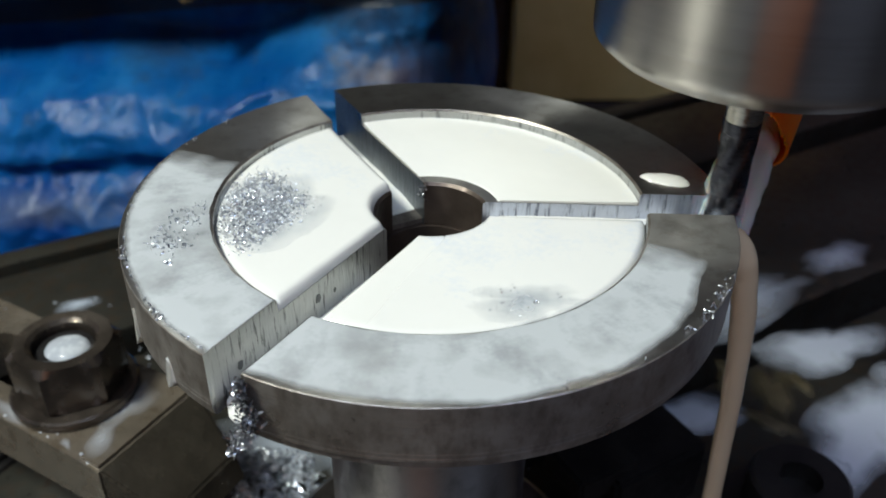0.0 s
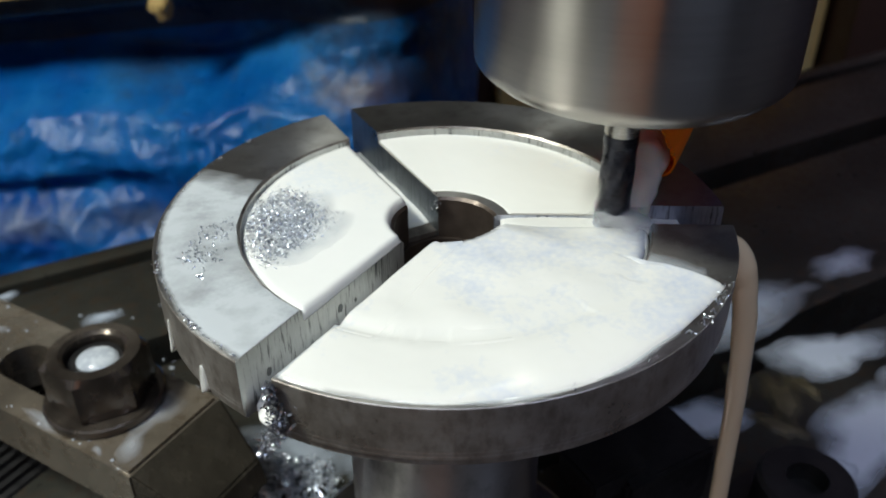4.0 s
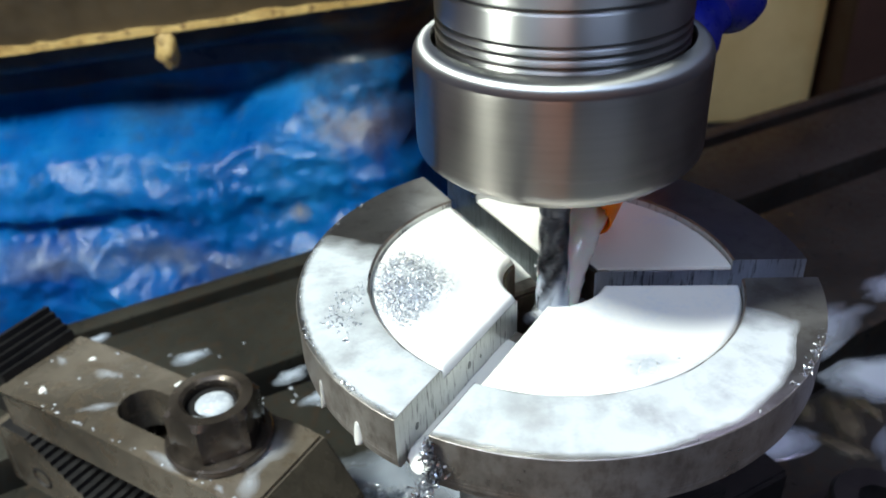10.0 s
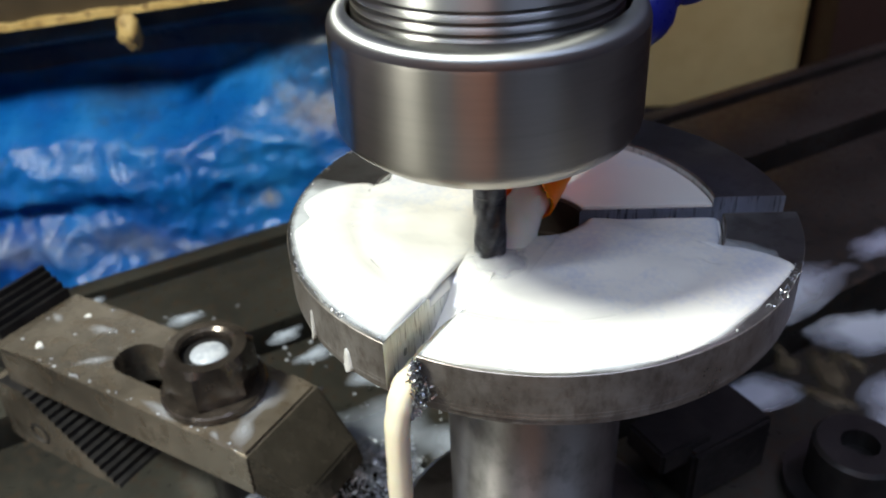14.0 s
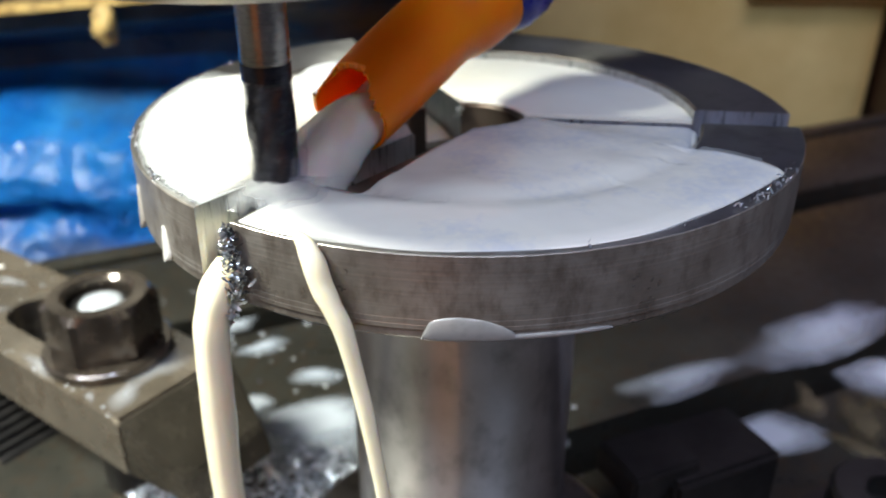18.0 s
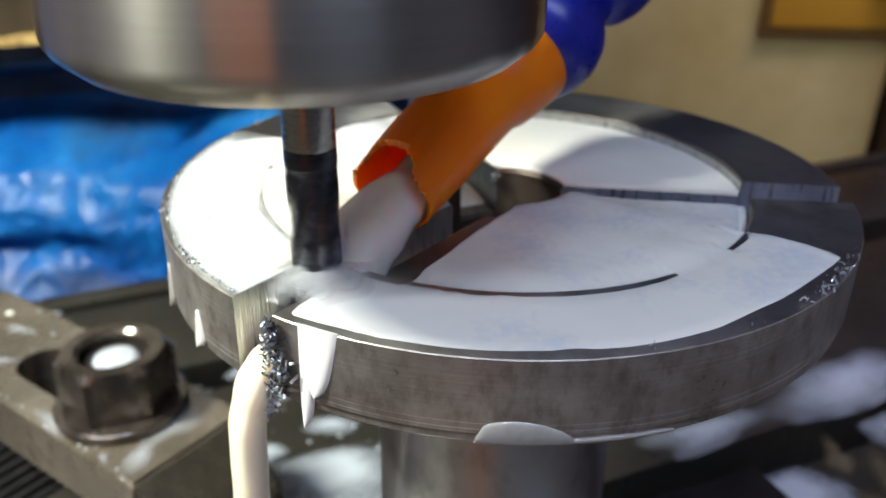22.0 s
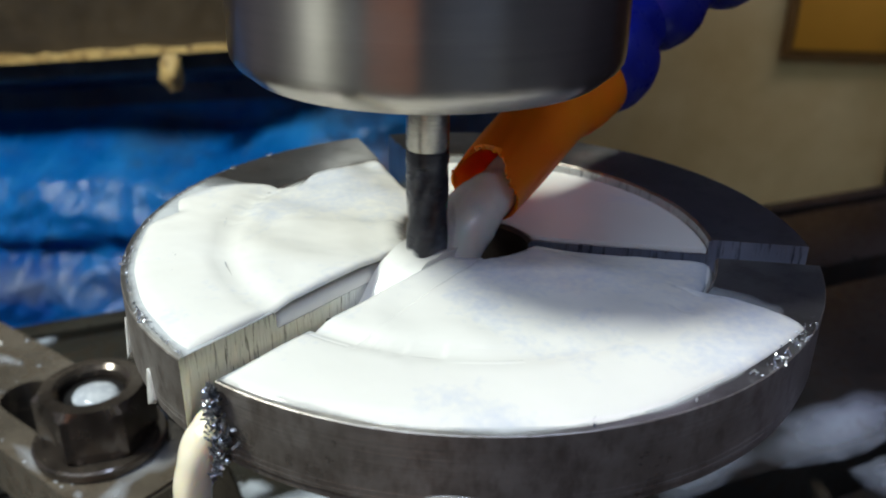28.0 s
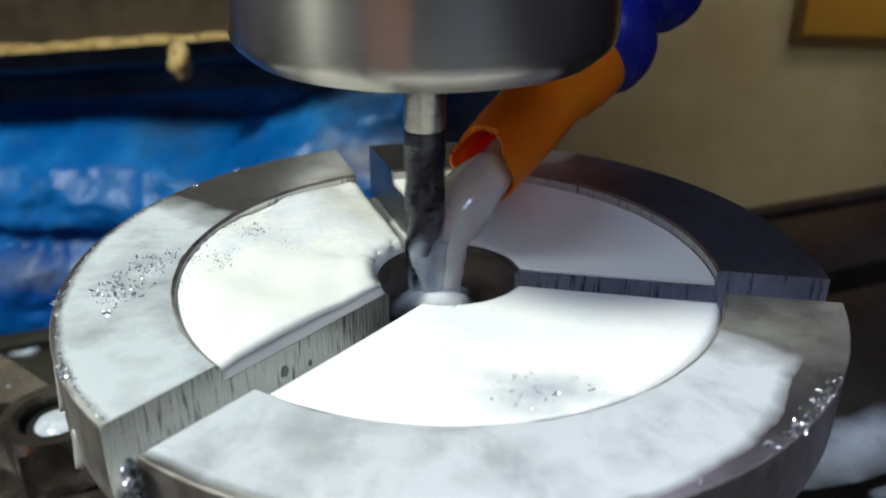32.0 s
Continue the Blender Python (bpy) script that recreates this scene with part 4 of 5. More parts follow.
def slot_pools():
    """Coolant standing on the floors of the slots."""
    for k in range(3):
        q = radians(TURN + 120 * k)
        d, e = Vector((math.cos(q), math.sin(q), 0)), Vector((-math.sin(q), math.cos(q), 0))
        bm = bmesh.new()
        rows = []
        for i in range(31):
            r = 12.5 + 34.0 * i / 30
            h = -9.3 + 0.35 * wob(r / 6, k * 5) - 0.5 * max(0.0, 1 - i / 3)
            rows.append([bm.verts.new(d * r + e * (w * (HALF - 0.06)) + Vector((0, 0, h + (0.25 * abs(w) ** 3)))) for w in (-1, -0.6, 0, 0.6, 1)])
            rows[-1] += [bm.verts.new(d * r + e * (w * (HALF - 0.06)) + Vector((0, 0, -9.84))) for w in (1, -1)]
        for a, b in zip(rows, rows[1:]):
            for j in range(7):
                bm.faces.new((a[j], a[(j + 1) % 7], b[(j + 1) % 7], b[j]))
        bm.faces.new(rows[0])
        bm.faces.new(rows[-1][::-1])
        solid("coolant_pool", bm, MILK, tuple(d * 30 + Vector((0, 0, -10))), "milky coolant lying on the slot's floor", "coolant", "coolant in the slots", rides=True, sharp=70)



def floods():
    """Thick coolant that rises over a segment while the jet feeds it and drains away again."""
    def top(r, a):
        v = (r - STEP) / (RIM - STEP)
        z = 0.80 if r < STEP else 0.30 + 0.46 * max(0.0, 1 - ((v - 0.42) / 0.58) ** 2)
        z -= (0.58 - 0.16 * step_up(a, radians(TURN + 285), radians(TURN + 330))) * math.exp(-((r - STEP + 0.2) / 1.3) ** 2)
        x, y = r * math.cos(a), r * math.sin(a)
        rough = 1.0 if r < STEP - 3 else max(0.3, 1 - (r - STEP + 3) / 6)
        z -= 1.1 * step_up(a, radians(TURN + 325), radians(TURN + 350)) * (r < STEP)
        rough *= 0.4 if a > radians(TURN + 240) else 1.0
        return z + rough * (1.0 * wob(x / 12, y / 12, 3) + 0.38 * wob(x / 5 + 0.6 * wob(x / 9, y / 9), y / 7, 8))
    def inner(u):
        return BORE + 1.0 + 0.5 * wob(u * 8, 1.1)
    def outer_front(u):
        w = min(1.0, max(0.0, (u - 0.80) / 0.03))
        notch = 14.6 * w * w * (3 - 2 * w)
        return RIM - 0.1 - 0.3 * abs(wob(u * 6, 7.7)) - 1.6 * max(0.0, math.sin((u - 0.42) * 7.0)) ** 2 * (0.42 < u < 0.86) - notch
    def outer_left(u):
        bare = 12.5 * step_up(-u, -0.46, -0.26) + 3.4 * max(0.0, 1 - abs(u - 0.30) / 0.10) + 3.0 * max(0.0, 1 - abs(u - 0.52) / 0.05)
        return RIM - 0.7 - 0.8 * abs(wob(u * 7, 2.4)) - bare
    w = sheet(TURN + 240, TURN + 288, inner, lambda u: STEP + 3.0, lambda r, a: top(r, a) - 0.03, 0.8, 72, 30, gap=(HALF + 0.25, 0))
    f = sheet(TURN + 240, TURN + 360, lambda u: brink(u, inner(u), STEP + 1.0), outer_front, top, 0.7, 180, 24, fade=(0, 0), gap=(HALF + 0.25, HALF + 0.3))
    l = sheet(TURN + 120, TURN + 240, inner, outer_left, top, 0.7, 120, 24, fade=(0, 0), gap=(HALF + 0.3, HALF + 0.25))
    for bm in (f, l, w):
        # keep clear of the slots near the bore
        for v in bm.verts:
            for k in range(3):
                q = radians(TURN + 120 * k)
                along = v.co.x * math.cos(q) + v.co.y * math.sin(q)
                off = -v.co.x * math.sin(q) + v.co.y * math.cos(q)
                if along > 0 and abs(off) < HALF + 0.3:
                    push = (HALF + 0.3) * (1 if off > 0 else -1) - off
                    v.co.x += -math.sin(q) * push
                    v.co.y += math.cos(q) * push
    fo = solid("coolant_flood", f, FLOOD_MILK, (0, 0, 0), "thick milky coolant flooding one segment of the disc", "coolant", "floods on the disc", rides=False, sharp=80)
    lo = solid("coolant_flood", l, FLOOD_MILK, (0, 0, 0), "thick milky coolant flooding one segment of the disc", "coolant", "floods on the disc", rides=False, sharp=80)
    gone = -6.5
    wo = solid("coolant_flood", w, FLOOD_MILK, (0, 0, 0), "thick milky coolant flooding the recess beside the slot", "coolant", "floods on the disc", sharp=80)
    FLOODS.append((wo, [(0, gone), (0.9, gone), (1.4, -1.6), (1.8, -0.1), (2.5, 0), (8.2, 0), (8.6, -0.7), (9.0, gone), (12.0, gone), (12.4, -1.0), (12.8, 0), (16.0, 0), (16.8, gone), (23.4, gone), (24.4, -1.4), (25.2, 0), (28.1, 0), (28.6, -0.5), (29.1, gone), (32, gone)]))
    bk = sector([(BORE + 0.7, -2.3), (BORE + 0.9, -1.95), (BORE + 1.6, -1.75), (STEP - 0.9, -1.70), (STEP - 0.15, -1.62), (STEP - 0.15, -2.3)], TURN, TURN + 120, HALF + 0.3, 64)
    bo = solid("coolant_flood", bk, MILK, (0, 0, 0), "milky coolant filling the recess of one segment", "coolant", "floods on the disc", sharp=80)
    # coolant that runs along the first slot while the cutter works at its mouth
    q = radians(TURN)
    d, e = Vector((math.cos(q), math.sin(q), 0)), Vector((-math.sin(q), math.cos(q), 0))
    bm = bmesh.new()
    rows = []
    for i in range(41):
        r = BORE + 0.6 + (STEP + 6.0 - BORE - 0.6) * i / 40
        row = []
        for k in range(9):
            w = (HALF - 0.08) * (k / 4 - 1)
            z = -2.75 + 0.15 * wob(r / 4, w / 2, 5) + 0.1 * (1 - (w / HALF) ** 2) - 0.9 * max(0.0, (BORE + 4 - r) / 4) ** 2
            row.append(bm.verts.new(d * r + e * w + Vector((0, 0, z))))
        for k in (8, 0):
            row.append(bm.verts.new(d * r + e * (HALF - 0.08) * (k / 4 - 1) + Vector((0, 0, -3.7))))
        rows.append(row)
    for a, b in zip(rows, rows[1:]):
        for k in range(11):
            bm.faces.new((a[k], b[k], b[(k + 1) % 11], a[(k + 1) % 11]))
    bm.faces.new(rows[0])
    bm.faces.new(rows[-1][::-1])
    so = solid("coolant_flood", bm, MILK, (0, 0, 0), "milky coolant running along a slot to the bore", "coolant", "floods on the disc", sharp=80)
    FLOODS.append((so, [(0, -2.2), (1.4, -2.0), (2.4, 0), (7.4, 0), (8.2, -7.1), (32, -7.1)]))
    FLOODS.append((bo, [(0, -3.0), (3.2, -3.0), (4.6, 0), (32, 0)]))
    FLOODS.append((fo, [(0, gone), (0.9, gone), (1.4, -1.6), (1.8, -0.1), (2.5, 0), (8.2, 0), (8.6, -0.7), (9.0, gone), (12.0, gone), (12.4, -1.0), (12.8, 0), (17.6, 0), (18.3, -0.1), (19, -0.42), (22.0, -0.42), (22.8, -0.05), (28.1, 0), (28.6, -0.5), (29.1, gone), (32, gone)]))
    FLOODS.append((lo, [(0, gone), (11.7, gone), (12.2, -1.2), (12.7, 0), (19.2, 0), (20, -0.25), (22, -0.2), (23, 0), (28.2, 0), (28.7, -0.5), (29.2, gone), (31.3, gone), (31.7, -1.6), (32, -1.0)]))


def slot_wash():
    """Coolant that the cutter keeps heaped in the slot beside it; it stays with the cutter."""
    q = radians(TURN + 240)
    d, e = Vector((math.cos(q), math.sin(q), 0)), Vector((-math.sin(q), math.cos(q), 0))
    bm = bmesh.new()
    rows = []
    for i in range(41):
        r = -4.0 + 25.0 * i / 40
        row = []
        for k in range(13):
            w = (HALF + 0.5 - 0.5 * min(1.0, i / 20)) * (k / 6 - 1)
            z = 0.9 - 9.2 * step_up(r, 3.0, 17.0) + 0.5 * wob(r / 3, w / 2, 6) + 0.5 * (abs(w) / HALF) ** 2 * (1 - i / 40)
            row.append(bm.verts.new(d * r + e * w + Vector((0, 0, z))))
        for k in (12, 0):
            row.append(bm.verts.new(d * r + e * (HALF - 0.1) * (k / 6 - 1) + Vector((0, 0, -9.6))))
        rows.append(row)
    for a, b in zip(rows, rows[1:]):
        for k in range(15):
            bm.faces.new((a[k], b[k], b[(k + 1) % 15], a[(k + 1) % 15]))
    bm.faces.new(rows[0])
    bm.faces.new(rows[-1][::-1])
    return solid("coolant_splash", bm, MILK, (0, 0, -9), "milky coolant heaped in the slot beside the cutter", "coolant", sharp=80)


STREAMS = []


def streams():
    def fall(pts, r0, r1, seed, material, label, on, off_, flat=0.75, lip=False):
        line = spline(pts, 9)
        n = len(line)
        rad = [(r0 + (r1 - r0) * i / (n - 1)) * (1 + 0.07 * wob(i * 0.25, seed)) for i in range(n)]
        if lip:
            rad = [r * min(1.0, 0.22 + i / 17) for i, r in enumerate(rad)]
        line = [p + Vector((0.2 * wob(i * 0.2, seed + 2), 0.2 * wob(i * 0.2, seed + 5), 0)) for i, p in enumerate(line)]
        bm = sweep(line, rad, 28, squash=flat)
        for v in bm.verts:
            k = 0.55 * wob(v.co.x / 2.0 + seed, v.co.y / 2.0, v.co.z / 11) + 0.3 * wob(v.co.x / 5, v.co.y / 5, v.co.z / 4 + seed)
            k *= 0.4 * min(1.0, (0.5 * (r0 + r1) / 3.0) ** 1.5)
            v.co += Vector((k, -0.6 * k, 0.0))
        ob = solid("coolant_stream", bm, material, (pts[0][0], pts[0][1], BED), label, "coolant", "falling coolant", sharp=80)
        low = -118.0
        rows = []
        if on > 0:
            rows += [(0, low), (on - 0.25, low), (on + 0.15, 0)]
        else:
            rows += [(0, 0)]
        if off_ < 32:
            rows += [(off_ - 0.15, 0), (off_ + 0.25, low), (32, low)]
        else:
            rows += [(32, 0)]
        STREAMS.append((ob, rows))
    u = Vector((math.cos(radians(TURN + 240)), math.sin(radians(TURN + 240)), 0))
    p = lambda r, z, side=0.0: tuple(u * r + Vector((-u.y, u.x, 0)) * side + Vector((0, 0, z)))
    fall([p(20, -8.2), p(34, -8.0), p(44, -7.6), p(48.5, -8.2), p(51.2, -11), p(52.6, -19), p(53.2, -40), p(53.6, -75), p(54, -109)], 3.0, 2.7, 1.0, STREAM_MILK, "thick milky coolant stream running out of a slot", 10.6, 29.6)
    fall([(47, -5, -7.5), (50.5, -6.3, -5.5), (52.6, -7.2, -9), (54.2, -7.8, -16), (55.8, -8.2, -28), (57.6, -8.4, -55), (59.5, -8.5, -109)], 3.0, 2.0, 3.0, MILK_STAIN, "tan coolant stream running off the disc's rim", 0, 8.7)
    fall([(0.6, -50.0, -8.6), (0.9, -50.5, -11), (1.2, -50.8, -15), (1.6, -50.9, -24), (1.9, -51.2, -60), (2.2, -51.4, -109)], 1.7, 0.35, 5.0, STREAM_MILK, "thin milky coolant thread dripping off the disc's rim", 14.2, 17.3, lip=True)
    fall([(-17.0, -46.0, 0.1), (-15.3, -48.4, -0.4), (-13.5, -49.6, -5), (-11.5, -50.3, -10), (-9.0, -50.6, -24), (-6.5, -50.8, -50), (-4, -51, -109)], 1.7, 0.55, 7.0, STREAM_MILK, "thin milky coolant thread dripping off the disc's rim", 17.6, 19.6, lip=True)
    fall([p(40, -7, 0.4), p(46.5, -5.2, 0.6), p(50.6, -4.8, 0.6), p(53.0, -8.5, 0.5), p(54.3, -15, 0.6), p(54.9, -27, 0.8), p(55.0, -48, 0.6), p(55.2, -75, 0.4), p(55.4, -109)], 4.0, 2.6, 13.0, STREAM_MILK, "thick milky coolant pouring off the cutter at the slot's mouth", 18.7, 21.7)
    fall([(-42.6, -21.0, 0.1), (-43.0, -25.4, -1.0), (-41.0, -30.4, -6), (-37.0, -36.4, -12), (-33.8, -41.6, -18), (-31.8, -44.4, -27), (-31.0, -45.0, -50), (-30.8, -45.4, -109)], 2.2, 1.4, 9.0, STREAM_MILK, "milky coolant stream spilling over the disc's rim", 18.8, 21.5, lip=True)


def curtain():
    """The broad sheet that spills over the disc's edge while the cutter throws coolant out of the slot's mouth."""
    bm = bmesh.new()
    loops = []
    stations = [(38, 228.5, 0.5, 11, 0.8), (44, 229, 0.9, 14, 1.3), (48.2, 229.5, 1.0, 16, 1.8), (50.3, 229.8, 0.0, 16.5, 2.2), (51.4, 230, -3, 16, 2.4), (51.9, 230.5, -8, 14.5, 2.6), (52.4, 231.2, -14, 12.0, 3.0),
                (52.9, 232, -22, 9.6, 3.6), (53.2, 232.6, -34, 8.0, 4.0), (53.5, 233, -60, 6.6, 4.0), (53.8, 233.4, -109, 5.6, 3.6)]
    fine = []
    for p, q in zip(stations, stations[1:]):
        fine += [tuple(x + (y - x) * k / 5 for x, y in zip(p, q)) for k in range(5)]
    for i, (r, ang, z, w, th) in enumerate(fine + [stations[-1]]):
        c = radians(ang)
        out, along = Vector((math.cos(c), math.sin(c), 0)), Vector((-math.sin(c), math.cos(c), 0))
        tip = Vector((0, 0, 1)) if z > 0.2 and r < 49 else out
        loop = []
        for k in range(36):
            q = math.tau * k / 36
            f = 1 + 0.16 * wob(1.2 * math.cos(q), 1.2 * math.sin(q), i * 0.11)
            loop.append(bm.verts.new(out * r + Vector((0, 0, z)) + along * (0.5 * w * f * math.cos(q)) + tip * (0.5 * th * f * (1 + 0.5 * wob(3 * math.cos(q), 1.7, i * 0.06)) * math.sin(q))))
        loops.append(loop)
    for a, b in zip(loops, loops[1:]):
        for k in range(36):
            bm.faces.new((a[k], a[(k + 1) % 36], b[(k + 1) % 36], b[k]))
    bm.faces.new(loops[0][::-1])
    bm.faces.new(loops[-1])
    ob = solid("coolant_stream", bm, STREAM_MILK, (-33, -42, BED), "broad milky coolant sheet spilling over the disc's edge", "coolant", "falling coolant", sharp=80)
    STREAMS.append((ob, [(0, -118), (19.05, -118), (19.4, 0), (20.6, 0), (20.95, -118), (32, -118)]))


BACK_DROP = (41.5, 5.4)


def drips():
    """Small drops that hang on the disc's side."""
    drop_ob = solid("coolant_drop", puddle(BACK_DROP[0], BACK_DROP[1], 4.4, 2.2, -18, -0.02, 51, 0.7, 40, 0.25), MILK, (BACK_DROP[0], BACK_DROP[1], 0), "white coolant drop on the bare rim of the disc", "coolant", sharp=80)
    FLOODS.append((drop_ob, [(0, 0), (1.4, 0), (2.2, -0.9), (32, -0.9)]))
    def drop(ang, z0, z1, width, label, material=None, high=0.75):
        bm = bmesh.new()
        rows = []
        n, m = 14, 12
        for i in range(n + 1):
            v = i / n
            z = z0 + (z1 - z0) * v
            w = width * max(0.0, 1 - (2 * v - 1) ** 4) ** 0.5 * (0.5 + 0.5 * v)
            row = []
            for k in range(m + 1):
                q = (k / m - 0.5)
                a = radians(ang) + w * q / RIM
                h = high * math.sqrt(max(0.0, 1 - 4 * q * q)) * (0.4 + 0.6 * v)
                row.append(bm.verts.new(((RIM - 0.05 + h) * math.cos(a), (RIM - 0.05 + h) * math.sin(a), z)))
            rows.append(row)
        for a, b in zip(rows, rows[1:]):
            for k in range(m):
                bm.faces.new((a[k], a[k + 1], b[k + 1], b[k]))
        bmesh.ops.solidify(bm, geom=bm.faces[:], thickness=0.1)
        solid("coolant_drip", bm, material or MILK, (RIM * math.cos(radians(ang)), RIM * math.sin(radians(ang)), z1), label, "coolant", "drips on the disc's side", rides=True, sharp=80)
    bm = bmesh.new()
    depth = bm.verts.layers.float.new("thick")
    rows = []
    for i in range(19):
        v = i / 18
        z = 0.35 - 11.9 * v
        w = 13.0 - 9.5 * min(1.0, v / 0.75) ** 0.7 + 1.2 * wob(v * 4, 2)
        row = []
        for k in range(15):
            q = k / 14 - 0.5
            a = radians(268.5 + 2.2 * v) + w * q / RIM
            h = RIM - 0.05 + (0.35 + 0.5 * v) * (1 - 4 * q * q) - 1.2 * max(0.0, 0.06 - v) / 0.06
            row.append(bm.verts.new((h * math.cos(a), h * math.sin(a), z)))
            row[-1][depth] = 1.6 * (0.5 - abs(q))
        rows.append(row)
    for a, b in zip(rows, rows[1:]):
        for k in range(14):
            bm.faces.new((a[k], a[k + 1], b[k + 1], b[k]))
    ob = solid("coolant_drip", bm, FLOOD_MILK, (0, -RIM, -11), "milky film running down the disc's side", "coolant", "drips on the disc's side", sharp=80)
    FLOODS.append((ob, [(0, -118), (14.2, -118), (14.6, 0), (17.3, 0), (17.7, -118), (32, -118)]))
    q = radians(TURN + 240)
    bm = bmesh.new()
    bmesh.ops.create_icosphere(bm, subdivisions=4, radius=1)
    for v in bm.verts:
        k = 1 + 0.12 * wob(v.co.x * 2, v.co.y * 2, v.co.z * 2)
        along, across, z = 4.0 * k * v.co.x, 3.0 * k * v.co.y, 0.95 * k * v.co.z
        z -= 1.6 * max(0.0, v.co.x) ** 2
        v.co = Vector(((45.4 + along) * math.cos(q) - across * math.sin(q), (45.4 + along) * math.sin(q) + across * math.cos(q), -8.9 + z))
    solid("coolant_drop", bm, MILK, (46.6 * math.cos(q), 46.6 * math.sin(q), -10), "white coolant drop hanging at the slot's mouth", "coolant", rides=True, sharp=80)
    drop(222, -5.5, -10.6, 2.6, "milky coolant drip on the disc's steel side")
    drop(209, -4.0, -10.4, 1.3, "milky coolant drip on the disc's steel side")
    def bead(a0, a1, top, label, rows=None, material=MILK):
        """A bead that clings to the disc's side above its lower edge; top(a) is its height."""
        bm = bmesh.new()
        n, m, loops = 60, 8, []
        for i in range(n + 1):
            a = a0 + (a1 - a0) * i / n
            h = max(0.02, top(a) * min(1.0, 12 * i / n, 12 * (1 - i / n)) ** 0.5)
            loop = []
            for k in range(m + 1):
                v = k / m
                r = RIM - 0.26 + 0.28 * h ** 0.5 * max(0.0, math.sin(math.pi * min(1.0, 0.2 + 0.8 * v))) ** 0.6 + 0.22 * v
                loop.append(bm.verts.new((r * math.cos(radians(a)), r * math.sin(radians(a)), -10.6 + h * v)))
            loop.append(bm.verts.new(((RIM - 0.4) * math.cos(radians(a)), (RIM - 0.4) * math.sin(radians(a)), -10.6 + h)))
            loop.append(bm.verts.new(((RIM - 0.4) * math.cos(radians(a)), (RIM - 0.4) * math.sin(radians(a)), -10.6)))
            loops.append(loop)
        for p, q in zip(loops, loops[1:]):
            for k in range(m + 3):
                bm.faces.new((p[k], q[k], q[(k + 1) % (m + 3)], p[(k + 1) % (m + 3)]))
        bm.faces.new(loops[0])
        bm.faces.new(loops[-1][::-1])
        mid = radians((a0 + a1) / 2)
        ob = solid("coolant_drip", bm, material, (RIM * math.cos(mid), RIM * math.sin(mid), -11), label, "coolant", "drips on the disc's side", rides=rows is None, sharp=80)
        if rows:
            FLOODS.append((ob, rows))
    bead(266.5, 292, lambda a: 0.62 + 0.3 * wob(a / 3.0, 4.4), "thin milky coolant bead along the disc's lower edge", [(0, -118), (17.0, -118), (17.4, 0), (26.0, 0), (27.0, -118), (32, -118)], BEAD_MILK)
    bead(266.6, 279.5, lambda a: 3.1 * math.sqrt(max(0.0, 1 - ((a - 272.4) / 6.4) ** 2)) * (1.0 - 0.03 * (a - 272.4)), "round milky coolant drop hanging from the disc's lower edge", material=BEAD_MILK, rows=[(0, -118), (17.0, -118), (17.4, 0), (32, 0)])
    for ang, w, z1, rows in ((247.2, 3.6, -8.5, [(0, -118), (21.6, -118), (21.9, 0), (22.5, 0), (22.8, -118), (32, -118)]), (245.4, 2.2, -13.0, [(0, -118), (21.7, -118), (22.0, 0), (22.6, 0), (22.9, -118), (32, -118)])):
        bm = bmesh.new()
        loops = []
        for i in range(25):
            v = i / 24
            half = 0.5 * w * (1.25 - 0.55 * v) * max(0.0, 1 - v ** 6) ** 0.5 + 0.02
            loop = []
            for k in range(13):
                q = k / 6 - 1
                a, h = radians(ang - 1.0 * v) + half * q / RIM, (0.25 + 0.5 * v) * math.sqrt(max(0.0, 1 - q * q))
                loop.append(bm.verts.new(((RIM - 0.05 + h) * math.cos(a), (RIM - 0.05 + h) * math.sin(a), 0.25 + (z1 - 0.25) * v)))
            loops.append(loop)
        for p, q in zip(loops, loops[1:]):
            for k in range(13):
                bm.faces.new((p[k], p[(k + 1) % 13], q[(k + 1) % 13], q[k]))
        ob = solid("coolant_drip", bm, MILK, (RIM * math.cos(radians(ang)), RIM * math.sin(radians(ang)), z1), "milky coolant running down the disc's side by the slot", "coolant", "drips on the disc's side", sharp=80)
        FLOODS.append((ob, rows))


